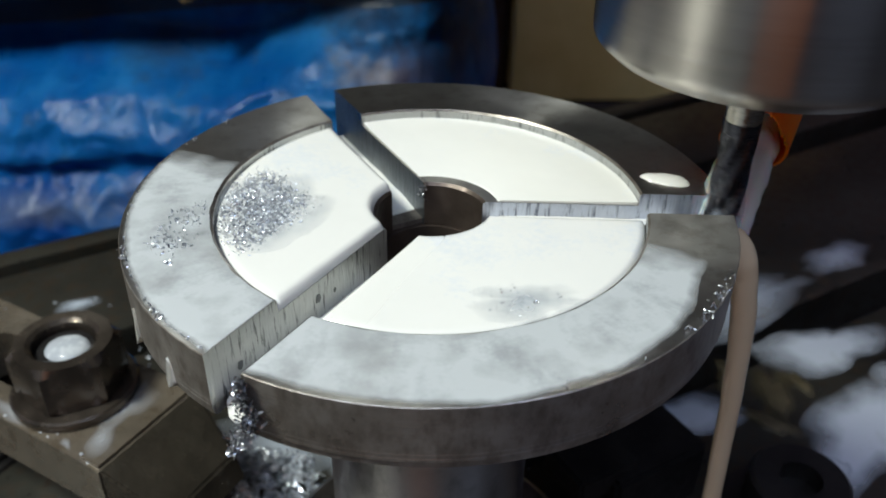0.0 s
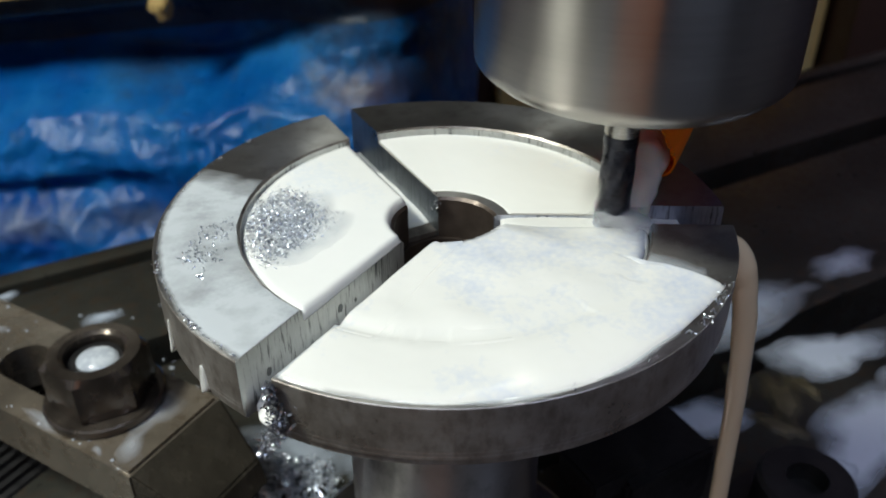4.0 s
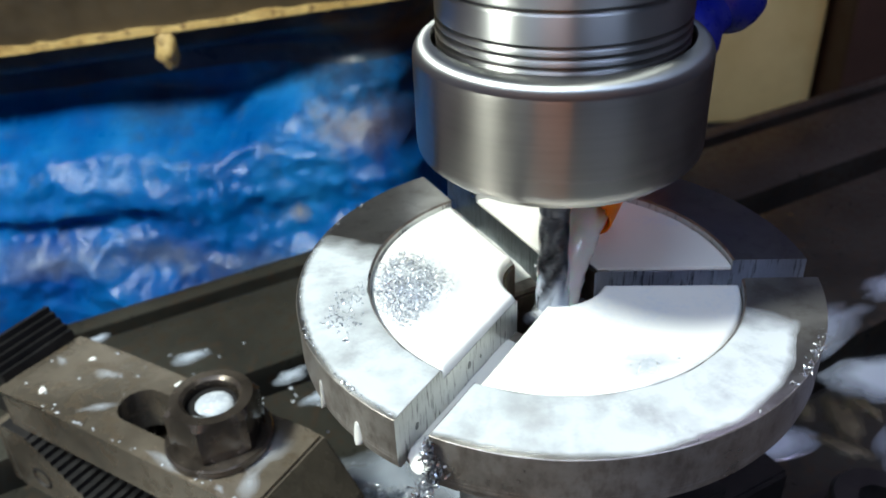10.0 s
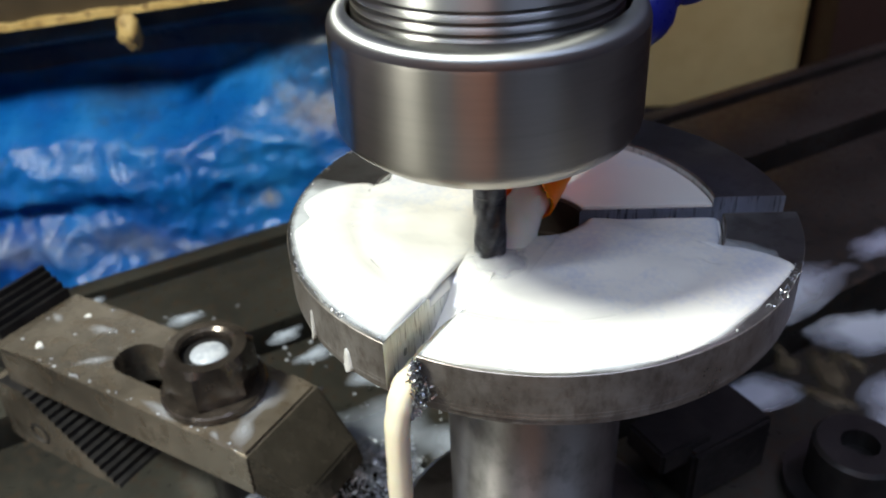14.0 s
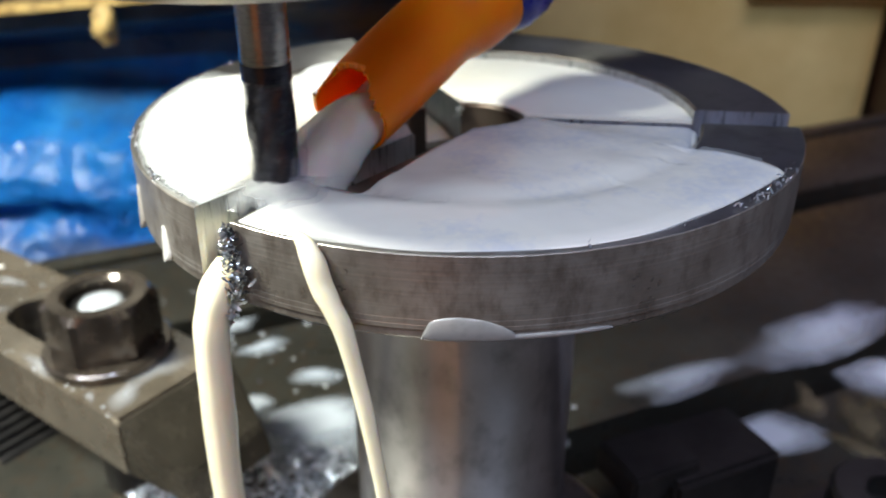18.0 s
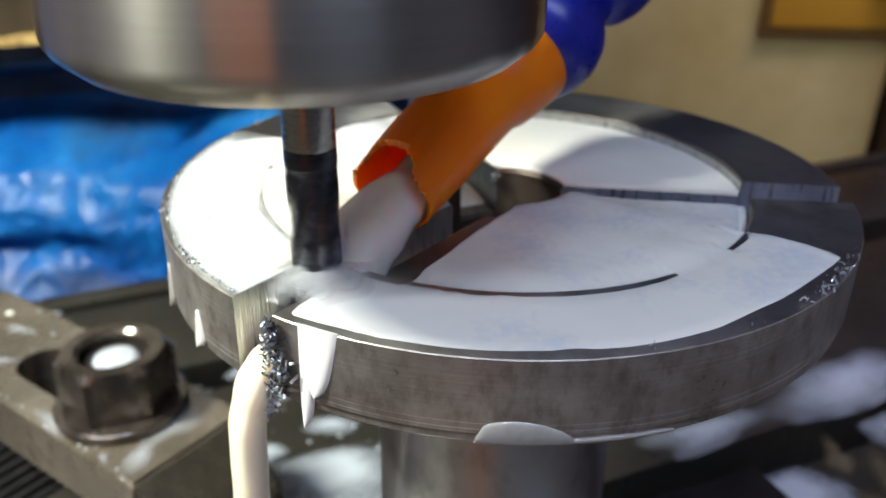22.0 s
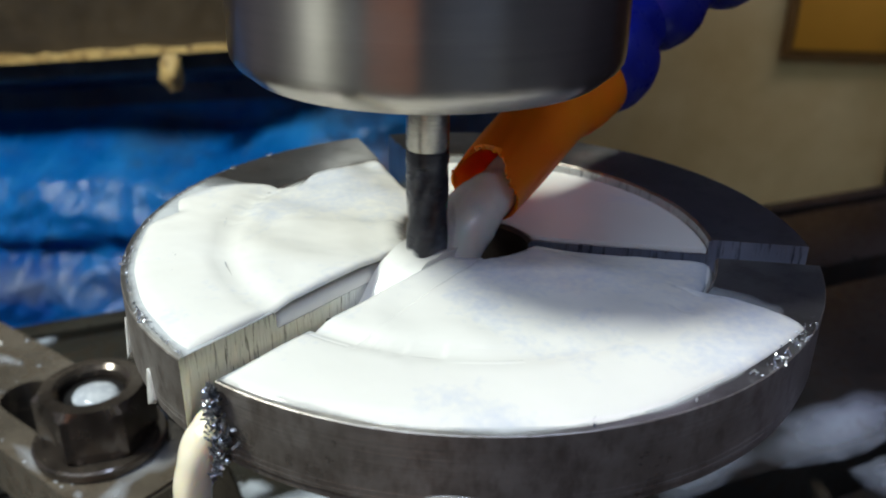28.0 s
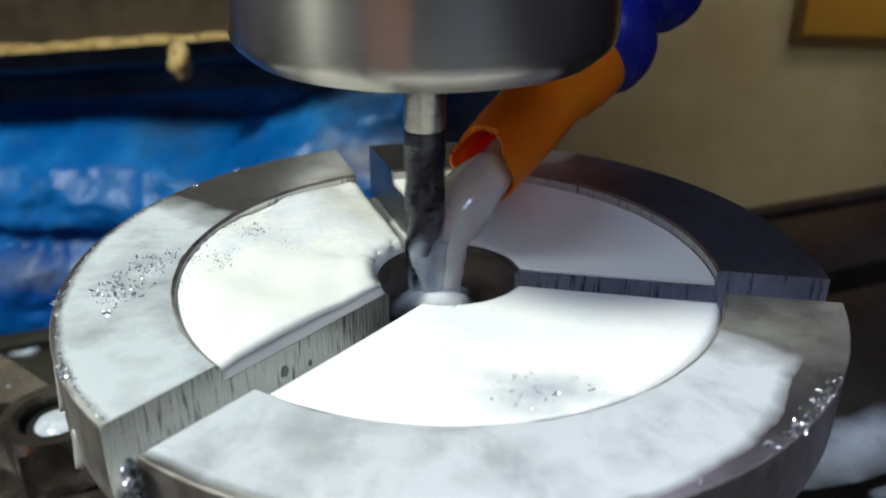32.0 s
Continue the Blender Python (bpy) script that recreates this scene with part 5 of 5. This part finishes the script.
def chips():
    rnd = random.Random(5)
    def inside(poly, x, y):
        c = False
        for (x0, y0), (x1, y1) in zip(poly, poly[1:] + poly[:1]):
            if (y0 > y) != (y1 > y) and x < (x1 - x0) * (y - y0) / (y1 - y0) + x0:
                c = not c
        return c
    def fill(poly, count, z0, z1, blur=0.0):
        xs, ys = [p[0] for p in poly], [p[1] for p in poly]
        out = []
        while len(out) < count:
            x, y = rnd.uniform(min(xs), max(xs)), rnd.uniform(min(ys), max(ys))
            if inside(poly, x, y) and wob(x / 3, y / 3, 4) > -0.5:
                bx, by = x + rnd.gauss(0, blur), y + rnd.gauss(0, blur)
                if math.hypot(bx, by) < STEP - 0.6 or not blur:
                    out.append((bx, by, rnd.uniform(z0, z1)))
        return out
    heap = [(-35, -3), (-33.5, 4), (-30.5, 11), (-27, 10), (-24, 4.5), (-20.0, 0), (-24, -5), (-26.5, -11), (-29.5, -14.5), (-33, -9)]
    solid("metal_chips", flakes(fill(heap, 3400, -0.98, -0.55, 1.3), (0.3, 0.85), 3), CHIP, (-28, 0, -2), "bright curled metal chips heaped in the milky pool", "metal chips", kind="stuff", rides=True)
    solid("chip_sludge", puddle(-26.5, -1.6, 11.5, 14.0, 8, -0.8, 4, 0.04, 48, 0.45), SLUDGE_FILM, (-28, -1, -2), "grey sludge of fine chips in the milky pool", "sludge", rides=True, sharp=80)
    solid("chip_sludge", puddle(12.5, -27.6, 11.5, 5.6, 8, -0.8, 9, 0.04, 48, 0.6), SLUDGE_FILM, (12, -28, -2), "grey sludge of fine chips in the milky pool", "sludge", rides=True, sharp=80)
    ring = [(-44, -14), (-42, -4), (-37, 0), (-36.4, -8), (-36.6, -14), (-39, -20)]
    solid("metal_chips", flakes(fill(ring, 190, 0.08, 0.25), (0.4, 1.2), 4), CHIP, (-40, -10, 0), "sparse metal chips stuck on the wet rim", "metal chips", kind="stuff", rides=True)
    front = [(4, -29), (10, -24), (17, -25), (20, -29), (12, -32)]
    solid("metal_chips", flakes(fill(front, 46, -0.8, -0.74), (0.3, 0.8), 6), CHIP_DARK, (12, -28, -2), "few fine metal chips sunk in the milky pool", "metal chips", kind="stuff", rides=True)
    # burr of chips hanging at the mouth of the slot
    pts = []
    clump = ((240.3, -0.4, 0.25), (239.9, -2.4, 0.55), (240.2, -4.4, 0.95), (241.2, -6.2, 1.1), (240.2, -8.4, 0.75), (239.0, -10.6, 0.6), (237.6, -13.2, 0.6), (236.6, -15.4, 0.35))
    for (a0, z0, w0), (a1, z1, w1) in zip(clump, clump[1:]):
        for i in range(75):
            u = rnd.random()
            q, w = radians(a0 + (a1 - a0) * u), w0 + (w1 - w0) * u
            r, off = 50.5 + abs(rnd.gauss(0, 0.35)) * (1 + 0.6 * w), rnd.gauss(0, 0.95 * w)
            pts.append((r * math.cos(q) - off * math.sin(q), r * math.sin(q) + off * math.cos(q), z0 + (z1 - z0) * u + rnd.gauss(0, 0.35)))
    solid("metal_chips", flakes(pts, (0.5, 1.5), 8), CHIP_GREY, (-24, -45, -9), "tangled bright metal chips hanging at the slot's mouth", "metal chips", kind="stuff", rides=True)
    # burrs on the rim
    pts = []
    for ang, n in ((-29, 5), (-31.5, 7), (-34, 12), (-36.5, 14), (-39, 6), (-42, 10), (-43.5, 8), (-47, 5), (-58, 3), (-72, 3), (-217, 6), (-141, 9), (-139, 7), (-159, 8), (-161.5, 6)):
        for _ in range(n):
            q, r = radians(ang + rnd.gauss(0, 0.5)), 49.3 + rnd.gauss(0, 0.4)
            pts.append((r * math.cos(q), r * math.sin(q), 0.2 + rnd.uniform(0, 0.6)))
    for _ in range(60):
        q = radians(rnd.uniform(150, 232))
        pts.append((49.2 * math.cos(q), 49.2 * math.sin(q), 0.15))
    solid("metal_chips", flakes(pts, (0.4, 1.0), 9), CHIP, (0, -40, 0), "small bright metal burrs along the disc's rim", "metal chips", kind="stuff", rides=True)
    pts = []
    for k in range(40):
        pts.append((-1.3 + rnd.gauss(0, 0.4), 8.9 + rnd.gauss(0, 0.5), -2.5 + rnd.uniform(-3, 1.2)))
    solid("metal_chips", flakes(pts, (0.4, 1.1), 12), CHIP_DARK, (-2, 10, -3), "dark metal burrs at the slot's inner edge", "metal chips", kind="stuff", rides=True)
    # swarf on the table round the stem
    def hill(x, y):
        d = math.hypot((x + 54) / 32, (y - 26) / 26)
        e = math.hypot((x + 10) / 34, (y + 30) / 22)
        base = 13 * max(0, 1 - d) + 9 * max(0, 1 - e)
        return BED + base * (0.65 + 1.1 * abs(wob(x / 9, y / 9, 2))) + 1.6 * wob(x / 4, y / 4)
    pts = []
    while len(pts) < 9000:
        x, y = rnd.uniform(-86, 26), rnd.uniform(-54, 70)
        h = hill(x, y)
        if h > BED + 0.6 + 1.2 * rnd.random() and math.hypot(x, y) > 21 and math.hypot((x + 42) / 17, (y - 57) / 11) > 0.8 + 0.4 * rnd.random():
            pts.append((x, y, h + rnd.uniform(-0.6, 0.8)))
    # scattered bits on the table
    for _ in range(420):
        x, y = rnd.uniform(-95, 30), rnd.uniform(-60, 100)
        if math.hypot(x, y) > 38 and wob(x / 12, y / 12, 5) > -0.1:
            pts.append((x, y, BED + 0.5))
    solid("swarf_heap", flakes(pts, (0.9, 2.6), 15), CHIP_WET, (-38, 12, BED), "wet glittering metal chips heaped round the stem's foot", "metal chips", kind="stuff", rides=True)


def clamps():
    ax = Vector((82, -51, 0)).normalized()
    tv = Vector((-ax.y, ax.x, 0))
    c0 = Vector((-146.8, 70.6, 0))
    ang = math.degrees(math.atan2(ax.y, ax.x))

    def at(u, v, z):
        return c0 + ax * u + tv * v + Vector((0, 0, z))

    cl = thing("strap_clamp", at(48, 0, -85), "oily brown steel strap clamp with a long slot", "strap clamp", rides=True)
    # strap with a slot and a sloped nose
    L, half, top, low = 98.0, 15.0, -71.0, -85.0
    n = 12
    hole = [at(44, 0, 0) + ax * (-6.8 * math.sin(math.pi * k / n)) + tv * (6.8 * math.cos(math.pi * k / n)) for k in range(n + 1)]
    hole += [at(82, 0, 0) + ax * (6.8 * math.sin(math.pi * k / n)) - tv * (6.8 * math.cos(math.pi * k / n)) for k in range(n + 1)]
    rim = [at(0, half, 0)] + [at(u, half, 0) for u in (20, 33, 40, 60, 82, 92)] + [at(L, half, 0), at(L, -half, 0)] + [at(u, -half, 0) for u in (92, 82, 60, 40, 33, 20)] + [at(0, -half, 0)]
    bm = bmesh.new()
    for z in (top, low):
        ring_o = [bm.verts.new((p.x, p.y, z)) for p in rim]
        ring_i = [bm.verts.new((p.x, p.y, z)) for p in hole]
        eo = [bm.edges.new((ring_o[i], ring_o[(i + 1) % len(ring_o)])) for i in range(len(ring_o))]
        ei = [bm.edges.new((ring_i[i], ring_i[(i + 1) % len(ring_i)])) for i in range(len(ring_i))]
        bmesh.ops.triangle_fill(bm, use_beauty=True, edges=eo + ei)
        if z == top:
            up_o, up_i = ring_o, ring_i
        else:
            lo_o, lo_i = ring_o, ring_i
    for A, B in ((up_o, lo_o), (up_i, lo_i)):
        for i in range(len(A)):
            j = (i + 1) % len(A)
            bm.faces.new((A[i], A[j], B[j], B[i]))
    rim_edges = [e for e in bm.edges if len(e.link_faces) == 2 and e.calc_face_angle(0) > 1.0 and e.verts[0].co.z > low + 1 and e.verts[1].co.z > low + 1
                 and all(abs((v.co - c0).dot(tv)) > 14 or abs((v.co - c0).dot(ax) - L / 2) > L / 2 - 1 for v in e.verts)]
    bmesh.ops.bevel(bm, geom=rim_edges, offset=0.9, segments=2, affect="EDGES")
    strap = part("strap", bm, CLAMP, cl)
    strap.data.materials.append(WORN_EDGE)
    for f in strap.data.polygons:
        if 0.2 < abs(f.normal.z) < 0.95:
            f.material_index = 1
    bm = bmesh.new()
    v = [at(L + 0.1, half, low), at(L + 0.1, -half, low), at(L + 0.1, -half, top), at(L + 0.1, half, top), at(L + 17, half - 4, low - 4), at(L + 17, -half + 4, low - 4), at(L + 14.5, -half + 4, top - 11), at(L + 14.5, half - 4, top - 11)]
    v = [bm.verts.new(p) for p in v]
    for f in ((0, 1, 2, 3), (4, 7, 6, 5), (3, 2, 6, 7), (0, 4, 5, 1), (1, 5, 6, 2), (0, 3, 7, 4)):
        bm.faces.new([v[i] for i in f])
    bmesh.ops.bevel(bm, geom=bm.edges[:], offset=0.6, segments=2, affect="EDGES")
    part("nose", bm, NOSE_SHADED, cl, "sloped oily nose of the clamp, its shade in the colour")

    # serrated heel behind the strap, and the stepped wedge under its tail
    hb = thing("step_block", at(-6, 0, -85.3), "black steel serrated step block behind the clamp's tail", "step block", "step blocks", rides=True)
    bm = bmesh.new()
    prof = []
    nt = 5
    for k in range(nt):
        u = -11.5 + 10.9 * k / nt
        z = -62.6 - 7.6 * k / nt
        prof += [(u, z), (u + 10.9 / nt * 0.80, z + 0.5)]
    prof += [(-0.5, -70.5), (-0.5, -85.3), (-11.5, -85.3)]
    A = [bm.verts.new(at(u, 13.2, z)) for u, z in prof]
    B = [bm.verts.new(at(u, -12.4, z)) for u, z in prof]
    for i in range(len(prof)):
        j = (i + 1) % len(prof)
        bm.faces.new((A[i], A[j], B[j], B[i]))
    bm.faces.new(A[::-1])
    bm.faces.new(B)
    part("toothed_block", bm, CLAMP_BLACK, hb, sharp=20)
    sb = thing("step_block", at(10, 0, BED), "oily brown serrated step block under the clamp's tail", "step block", "step blocks", rides=True)
    bm = bmesh.new()
    prof = [(-4, BED), (-4, -85.5), (8, -85.5)]
    nt = 15
    for k in range(nt):
        u, z = 8 + 33.5 * k / nt, -85.6 - 24.0 * k / nt
        prof += [(u + 0.1, z - 24.0 / nt * 0.55), (u + 33.5 / nt, z - 24.0 / nt * 0.6)]
    prof += [(42, BED)]
    A = [bm.verts.new(at(u, half - 2, z)) for u, z in prof]
    B = [bm.verts.new(at(u, -half - 2.2, z)) for u, z in prof]
    for i in range(len(prof)):
        j = (i + 1) % len(prof)
        bm.faces.new((A[i], A[j], B[j], B[i]))
    bm.faces.new(A[::-1])
    bm.faces.new(B)
    wedge = part("toothed_block", bm, CLAMP_BLACK, sb, sharp=20)
    wedge.data.materials.append(CLAMP)
    for f in wedge.data.polygons:
        if abs(f.normal.z) < 0.1 and abs(f.normal.x * tv.x + f.normal.y * tv.y) > 0.9:
            f.material_index = 1
    hub = at(9, -half - 2.3, -102)
    bm = bmesh.new()
    rims = [[bm.verts.new(hub + ax * (r * math.cos(math.tau * i / 24)) + Vector((0, 0, r * math.sin(math.tau * i / 24))) + tv * d) for i in range(24)] for r, d in ((4.2, 0.0), (3.5, -0.25), (3.2, 0.2))]
    for a, b in zip(rims, rims[1:]):
        for i in range(24):
            bm.faces.new((a[i], a[(i + 1) % 24], b[(i + 1) % 24], b[i]))
    bm.faces.new(rims[-1])
    part("side_hole", bm, GROOVE, sb, "dark drilled hole in the block's side")
    part("end_plate", prism([tuple(at(-7.6, half, 0).xy), tuple(at(-4.1, half, 0).xy), tuple(at(-4.1, -half - 2.2, 0).xy), tuple(at(-7.6, -half - 2.2, 0).xy)], BED, -86, 0.6), CLAMP, sb, "brown worn end of the step block")

    # stud, washer and nut in the slot
    c = at(74, 0.5, 0)
    st = thing("clamp_stud", (c.x, c.y, -71), "oily steel clamping stud with hexagon nut and washer", "stud and nut", rides=True)
    part("washer", lathe([(7.6, -70.9), (14.2, -70.9), (14.6, -70.5), (14.6, -68.8), (14.1, -68.3), (7.6, -68.3)], 56, c.x, c.y, closed=True), NUT_BROWN, st, "steel washer with milky rim")
    bm = bmesh.new()
    levels = [(-68.1, 11.6), (-67.5, 12.7), (-57.0, 12.7), (-55.4, 10.9)]
    loops = []
    m = 72
    for z, r in levels:
        loop = []
        for i in range(m):
            a = math.tau * i / m
            q = (a % (math.pi / 3)) - math.pi / 6
            rh = 11.0 / math.cos(q)
            rr = min(rh, r)
            loop.append(bm.verts.new((c.x + rr * math.cos(a + radians(23)), c.y + rr * math.sin(a + radians(23)), z)))
        loops.append(loop)
    inn = [[bm.verts.new((c.x + r * math.cos(math.tau * i / m + radians(23)), c.y + r * math.sin(math.tau * i / m + radians(23)), z)) for i in range(m)] for z, r in ((-55.2, 8.2), (-56.0, 7.2), (-68.1, 7.2))]
    chain = loops + inn
    for a, b in list(zip(chain, chain[1:])) + [(chain[-1], chain[0])]:
        for i in range(m):
            bm.faces.new((a[i], a[(i + 1) % m], b[(i + 1) % m], b[i]))
    part("hexagon_nut", bm, NUT_BROWN, st, "worn brown hexagon nut", sharp=24)
    part("stud", lathe([(0, BED + 1), (7.1, BED + 1), (7.0, -58.8), (6.4, -58.0), (0, -58.0)], 40, c.x, c.y), CLAMP_BLACK, st)
    solid("coolant_drop", puddle(c.x + 0.6, c.y - 0.2, 5.2, 4.8, 0, -57.98, 3, 1.6, wild=0.05), SLUDGE, (c.x, c.y, -58), "white coolant drop lying in the nut's bore", "coolant", rides=True, sharp=80)
    # wet spots on the strap
    for u, v_, rx, ry, s in ((24, 5, 5.0, 2.6, 1), (34, -6, 6, 1.6, 2), (14, 8, 1.2, 0.9, 3), (47, 12, 1.3, 1.0, 4), (91, -7, 6.5, 3.0, 5), (60, 11, 1.0, 0.8, 6), (12, -9, 1.5, 1.0, 7), (86, -13, 2.2, 1.0, 8), (88, 3, 5.5, 9.0, 10), (68, -12.4, 9.0, 2.2, 12), (6, 3, 3.0, 1.6, 13)):
        p = at(u, v_, 0)
        solid("coolant_drop", puddle(p.x, p.y, rx, ry, ang + (20 * s if s < 10 else 0), -70.98, s, 0.35), DROP_MILK if rx > 2 else MILK, (p.x, p.y, -71), "small coolant splash on the clamp", "coolant", "splashes on the clamp", rides=True, sharp=80)
    rnd = random.Random(33)
    bm = bmesh.new()
    for _ in range(44):
        u_, v_ = rnd.uniform(2, 96), rnd.choice((rnd.uniform(-14, 14), rnd.gauss(-14, 0.4)))
        if abs(v_) > 8 or not 36 < u_ < 90:
            r = rnd.uniform(0.18, 0.42) * (1.6 if rnd.random() < 0.12 else 1.0)
            q = at(u_, max(-14.6, min(14.6, v_)), -71.0 + 0.1 * r - (0.5 if abs(v_) > 14.1 else 0.0))
            bmesh.ops.create_icosphere(bm, subdivisions=2, radius=r, matrix=Matrix.Translation(q) @ Matrix.Diagonal((1.2, 1, 0.6, 1)))
    solid("coolant_specks", bm, SLUDGE, tuple(at(48, 0, -71)), "fine white beads of coolant sprayed over the clamp", "coolant", kind="stuff", rides=True, sharp=80)
    # dark clamp and screw on the other side of the stem
    dk = thing("clamp_block", (58, 34, BED), "black oily steel clamp block beside the stem", "clamp block", rides=True)
    part("block_body", block((56, 30, -100), (30, 20, 19.6), 27, 1.2), CLAMP_BLACK, dk)
    part("jaw", block((42, 23, -91), (18, 15, 8), 27, 0.8), CLAMP_BLACK, dk)
    bl = thing("socket_screw", (94, 17, BED), "black socket head screw on the table", "screw", rides=True)
    part("screw_head", lathe([(0, -97), (5.2, -97), (5.2, -91.2), (11.4, -91.2), (12.4, -92.4), (12.4, BED + 4), (0, BED + 4)], 40, 94, 17), CLAMP_BLACK, bl)
    part("washer", lathe([(6, BED), (18, BED), (18, BED + 3.8), (6, BED + 3.8)], 48, 94, 17, closed=True), CLAMP_BLACK, bl)


def table_puddles():
    a = radians(27)
    spots = [(136, 88, 28, 13, 20, 1, THICK_MILK), (134, 52, 32, 14, 40, 2, THICK_MILK), (80, 58, 24, 9, 15, 3, THICK_MILK), (112, 34, 18, 8, 20, 4, THICK_MILK), (165, 70, 22, 15, 30, 6, THICK_MILK),
             (120, 116, 42, 12, 27, 5, TABLE_MILK), (66, 84, 24, 7, 27, 7, TABLE_MILK), (165, 142, 22, 9, 27, 19, TABLE_MILK),
             (-66, 92, 10, 4, 30, 8, TABLE_MILK), (-118, 118, 10, 4.5, 20, 9, TABLE_MILK), (-78, 104, 8, 4, 30, 10, TABLE_MILK), (-46, 78, 9, 5, 10, 11, TABLE_MILK),
             (-158, 132, 6, 3, 25, 16, TABLE_MILK), (-45, 50, 24, 17, 30, 17, TABLE_MILK), (-14, 44, 20, 10, 10, 18, TABLE_MILK), (-30, -20, 20, 12, 30, 20, TABLE_MILK)]
    for x, y, rx, ry, turn, s, m in spots:
        solid("coolant_puddle", puddle(x, y, rx, ry, turn, BED + 0.02, s, 0.7, 64, 0.4), m, (x, y, BED), "milky coolant puddle on the dark table", "coolant", "puddles on the table", rides=True, sharp=80)
    for x, y, rx, ry, turn, s in ((-42, 57, 18, 11, 20, 41), (-20, 66, 12, 8, 10, 42), (-62, 62, 8, 5, 40, 43)):
        ob = solid("coolant_puddle", puddle(x, y, rx, ry, turn, BED + 0.3, s, 1.6, 64, 0.4), THICK_MILK, (x, y, BED), "thick white coolant puddle on the table under the slot", "coolant", "puddles on the table", sharp=80)
        FLOODS.append((ob, [(0, -2.6), (16.0, -2.6), (18.5, -0.4), (19.3, 0), (21.8, 0), (22.8, -1.0), (32, -1.0)]))
    for x, y, rx, ry, s in ((110, 66, 13, 8, 31), (98, 74, 8, 5, 32), (120, 72, 7, 4, 33), (104, 54, 9, 4, 34)):
        solid("dirt_patch", puddle(x, y, rx, ry, 20 * s, BED + 0.1, s, 0.9, 56, 0.6), BROWN_DIRT, (x, y, BED), "brown oily grit lying in the coolant on the table", "dirt", "grit on the table", rides=True, sharp=80)
    # beads and specks of coolant round the clamp
    rnd = random.Random(21)
    bm = bmesh.new()
    for _ in range(70):
        x, y = rnd.uniform(-140, -35), rnd.uniform(45, 125)
        r = rnd.uniform(0.3, 0.9)
        bmesh.ops.create_icosphere(bm, subdivisions=1, radius=r, matrix=Matrix.Translation((x, y, BED + 0.1 * r)) @ Matrix.Diagonal((1.3, 1, 0.5, 1)))
    solid("coolant_specks", bm, SLUDGE, (-80, 90, BED), "fine specks of coolant sprayed over the table", "coolant", kind="stuff", rides=True, sharp=80)


workshop()
machine_back()
background()
table()
workpiece()
clamps()
CHUCK = chuck()
MILL = end_mill()
JET, SWIRL, WASH = hose()
pools()
slot_pools()
floods()
SLOT_WASH = slot_wash()
streams()
curtain()
drips()
chips()
table_puddles()


# the lens is focused on the chuck
cam.data.dof.use_dof, cam.data.dof.focus_object, cam.data.dof.aperture_fstop = True, CHUCK, 28.0


# ---- what moves ----
def table_at(t):
    """Where the disc's centre stands, in millimetres: the table feeds one slot after the other under the cutter."""
    legs = [(0, 10, 48.9, 0.0, 0), (10, 20, 0.0, 49.5, 240), (20, 30.1, 49.5, 0.0, 240), (30.1, 32, 0.0, 9.9, 120)]
    for t0, t1, s0, s1, a in legs:
        if t <= t1 + 1e-9:
            s = s0 + (s1 - s0) * (t - t0) / (t1 - t0)
            return Vector((-s * math.cos(radians(TURN + a)), -s * math.sin(radians(TURN + a)), 0))


def level(rows, t):
    for (t0, a), (t1, b) in zip(rows, rows[1:]):
        if t <= t1:
            return a + (b - a) * (t - t0) / (t1 - t0)
    return rows[-1][1]


def motions():
    beats = sorted({0.5 * i for i in range(65)} | {30.1})
    for ob, base in RIDES:
        walk(ob, [(t, Matrix.Translation((base + table_at(t)) * MM)) for t in beats])
    for ob, rows in FLOODS + STREAMS:
        base = BASE[ob.name]
        walk(ob, [(t, Matrix.Translation((base + table_at(t) + Vector((0, 0, level(rows, t)))) * MM)) for t in sorted(set(beats) | {t for t, _ in rows})])
    for ob in (CHUCK, MILL):
        base = BASE[ob.name] * MM
        walk(ob, [(i / 30, Matrix.Translation(base) @ Matrix.Rotation(radians(77 * i), 4, "Z")) for i in range(961)])
    for k, ob in enumerate((JET, SWIRL)):
        base = BASE[ob.name]
        walk(ob, [(0.2 * i, Matrix.Translation((base + Vector((0.25 * wob(i * 1.7, 1), 0.25 * wob(i * 1.3, 5), 0.2 * wob(i * 1.1, 9)))) * MM) @ Matrix.Rotation(radians(50 * i * k), 4, "Z")) for i in range(161)])

    base = BASE[SLOT_WASH.name]
    rows = [(0, -118), (11.8, -118), (12.6, 0), (16.3, 0), (16.9, -118), (23.6, -118), (24.2, -1.6), (25.5, -1.0), (27.2, 0), (28.2, -0.4), (29.0, -118), (32, -118)]
    walk(SLOT_WASH, [(t, Matrix.Translation((base + Vector((0, 0, level(rows, t)))) * MM)) for t in sorted({0.5 * i for i in range(65)} | {t for t, _ in rows})])
    base = BASE[WASH.name]
    rows = [(0, -110), (1.6, -110), (2.0, -3.0), (2.6, -0.2), (7.6, -0.2), (8.4, -10), (12.2, -10), (12.8, 0), (27.6, 0), (28.4, -10), (32, -10)]
    walk(WASH, [(0.2 * i, Matrix.Translation((base + Vector((0.5 * wob(i * 0.9, 1), 0.5 * wob(i * 0.7, 5), level(rows, 0.2 * i)))) * MM) @ Matrix.Rotation(radians(14 * wob(i * 0.8, 3)), 4, "Z")) for i in range(161)])


motions()
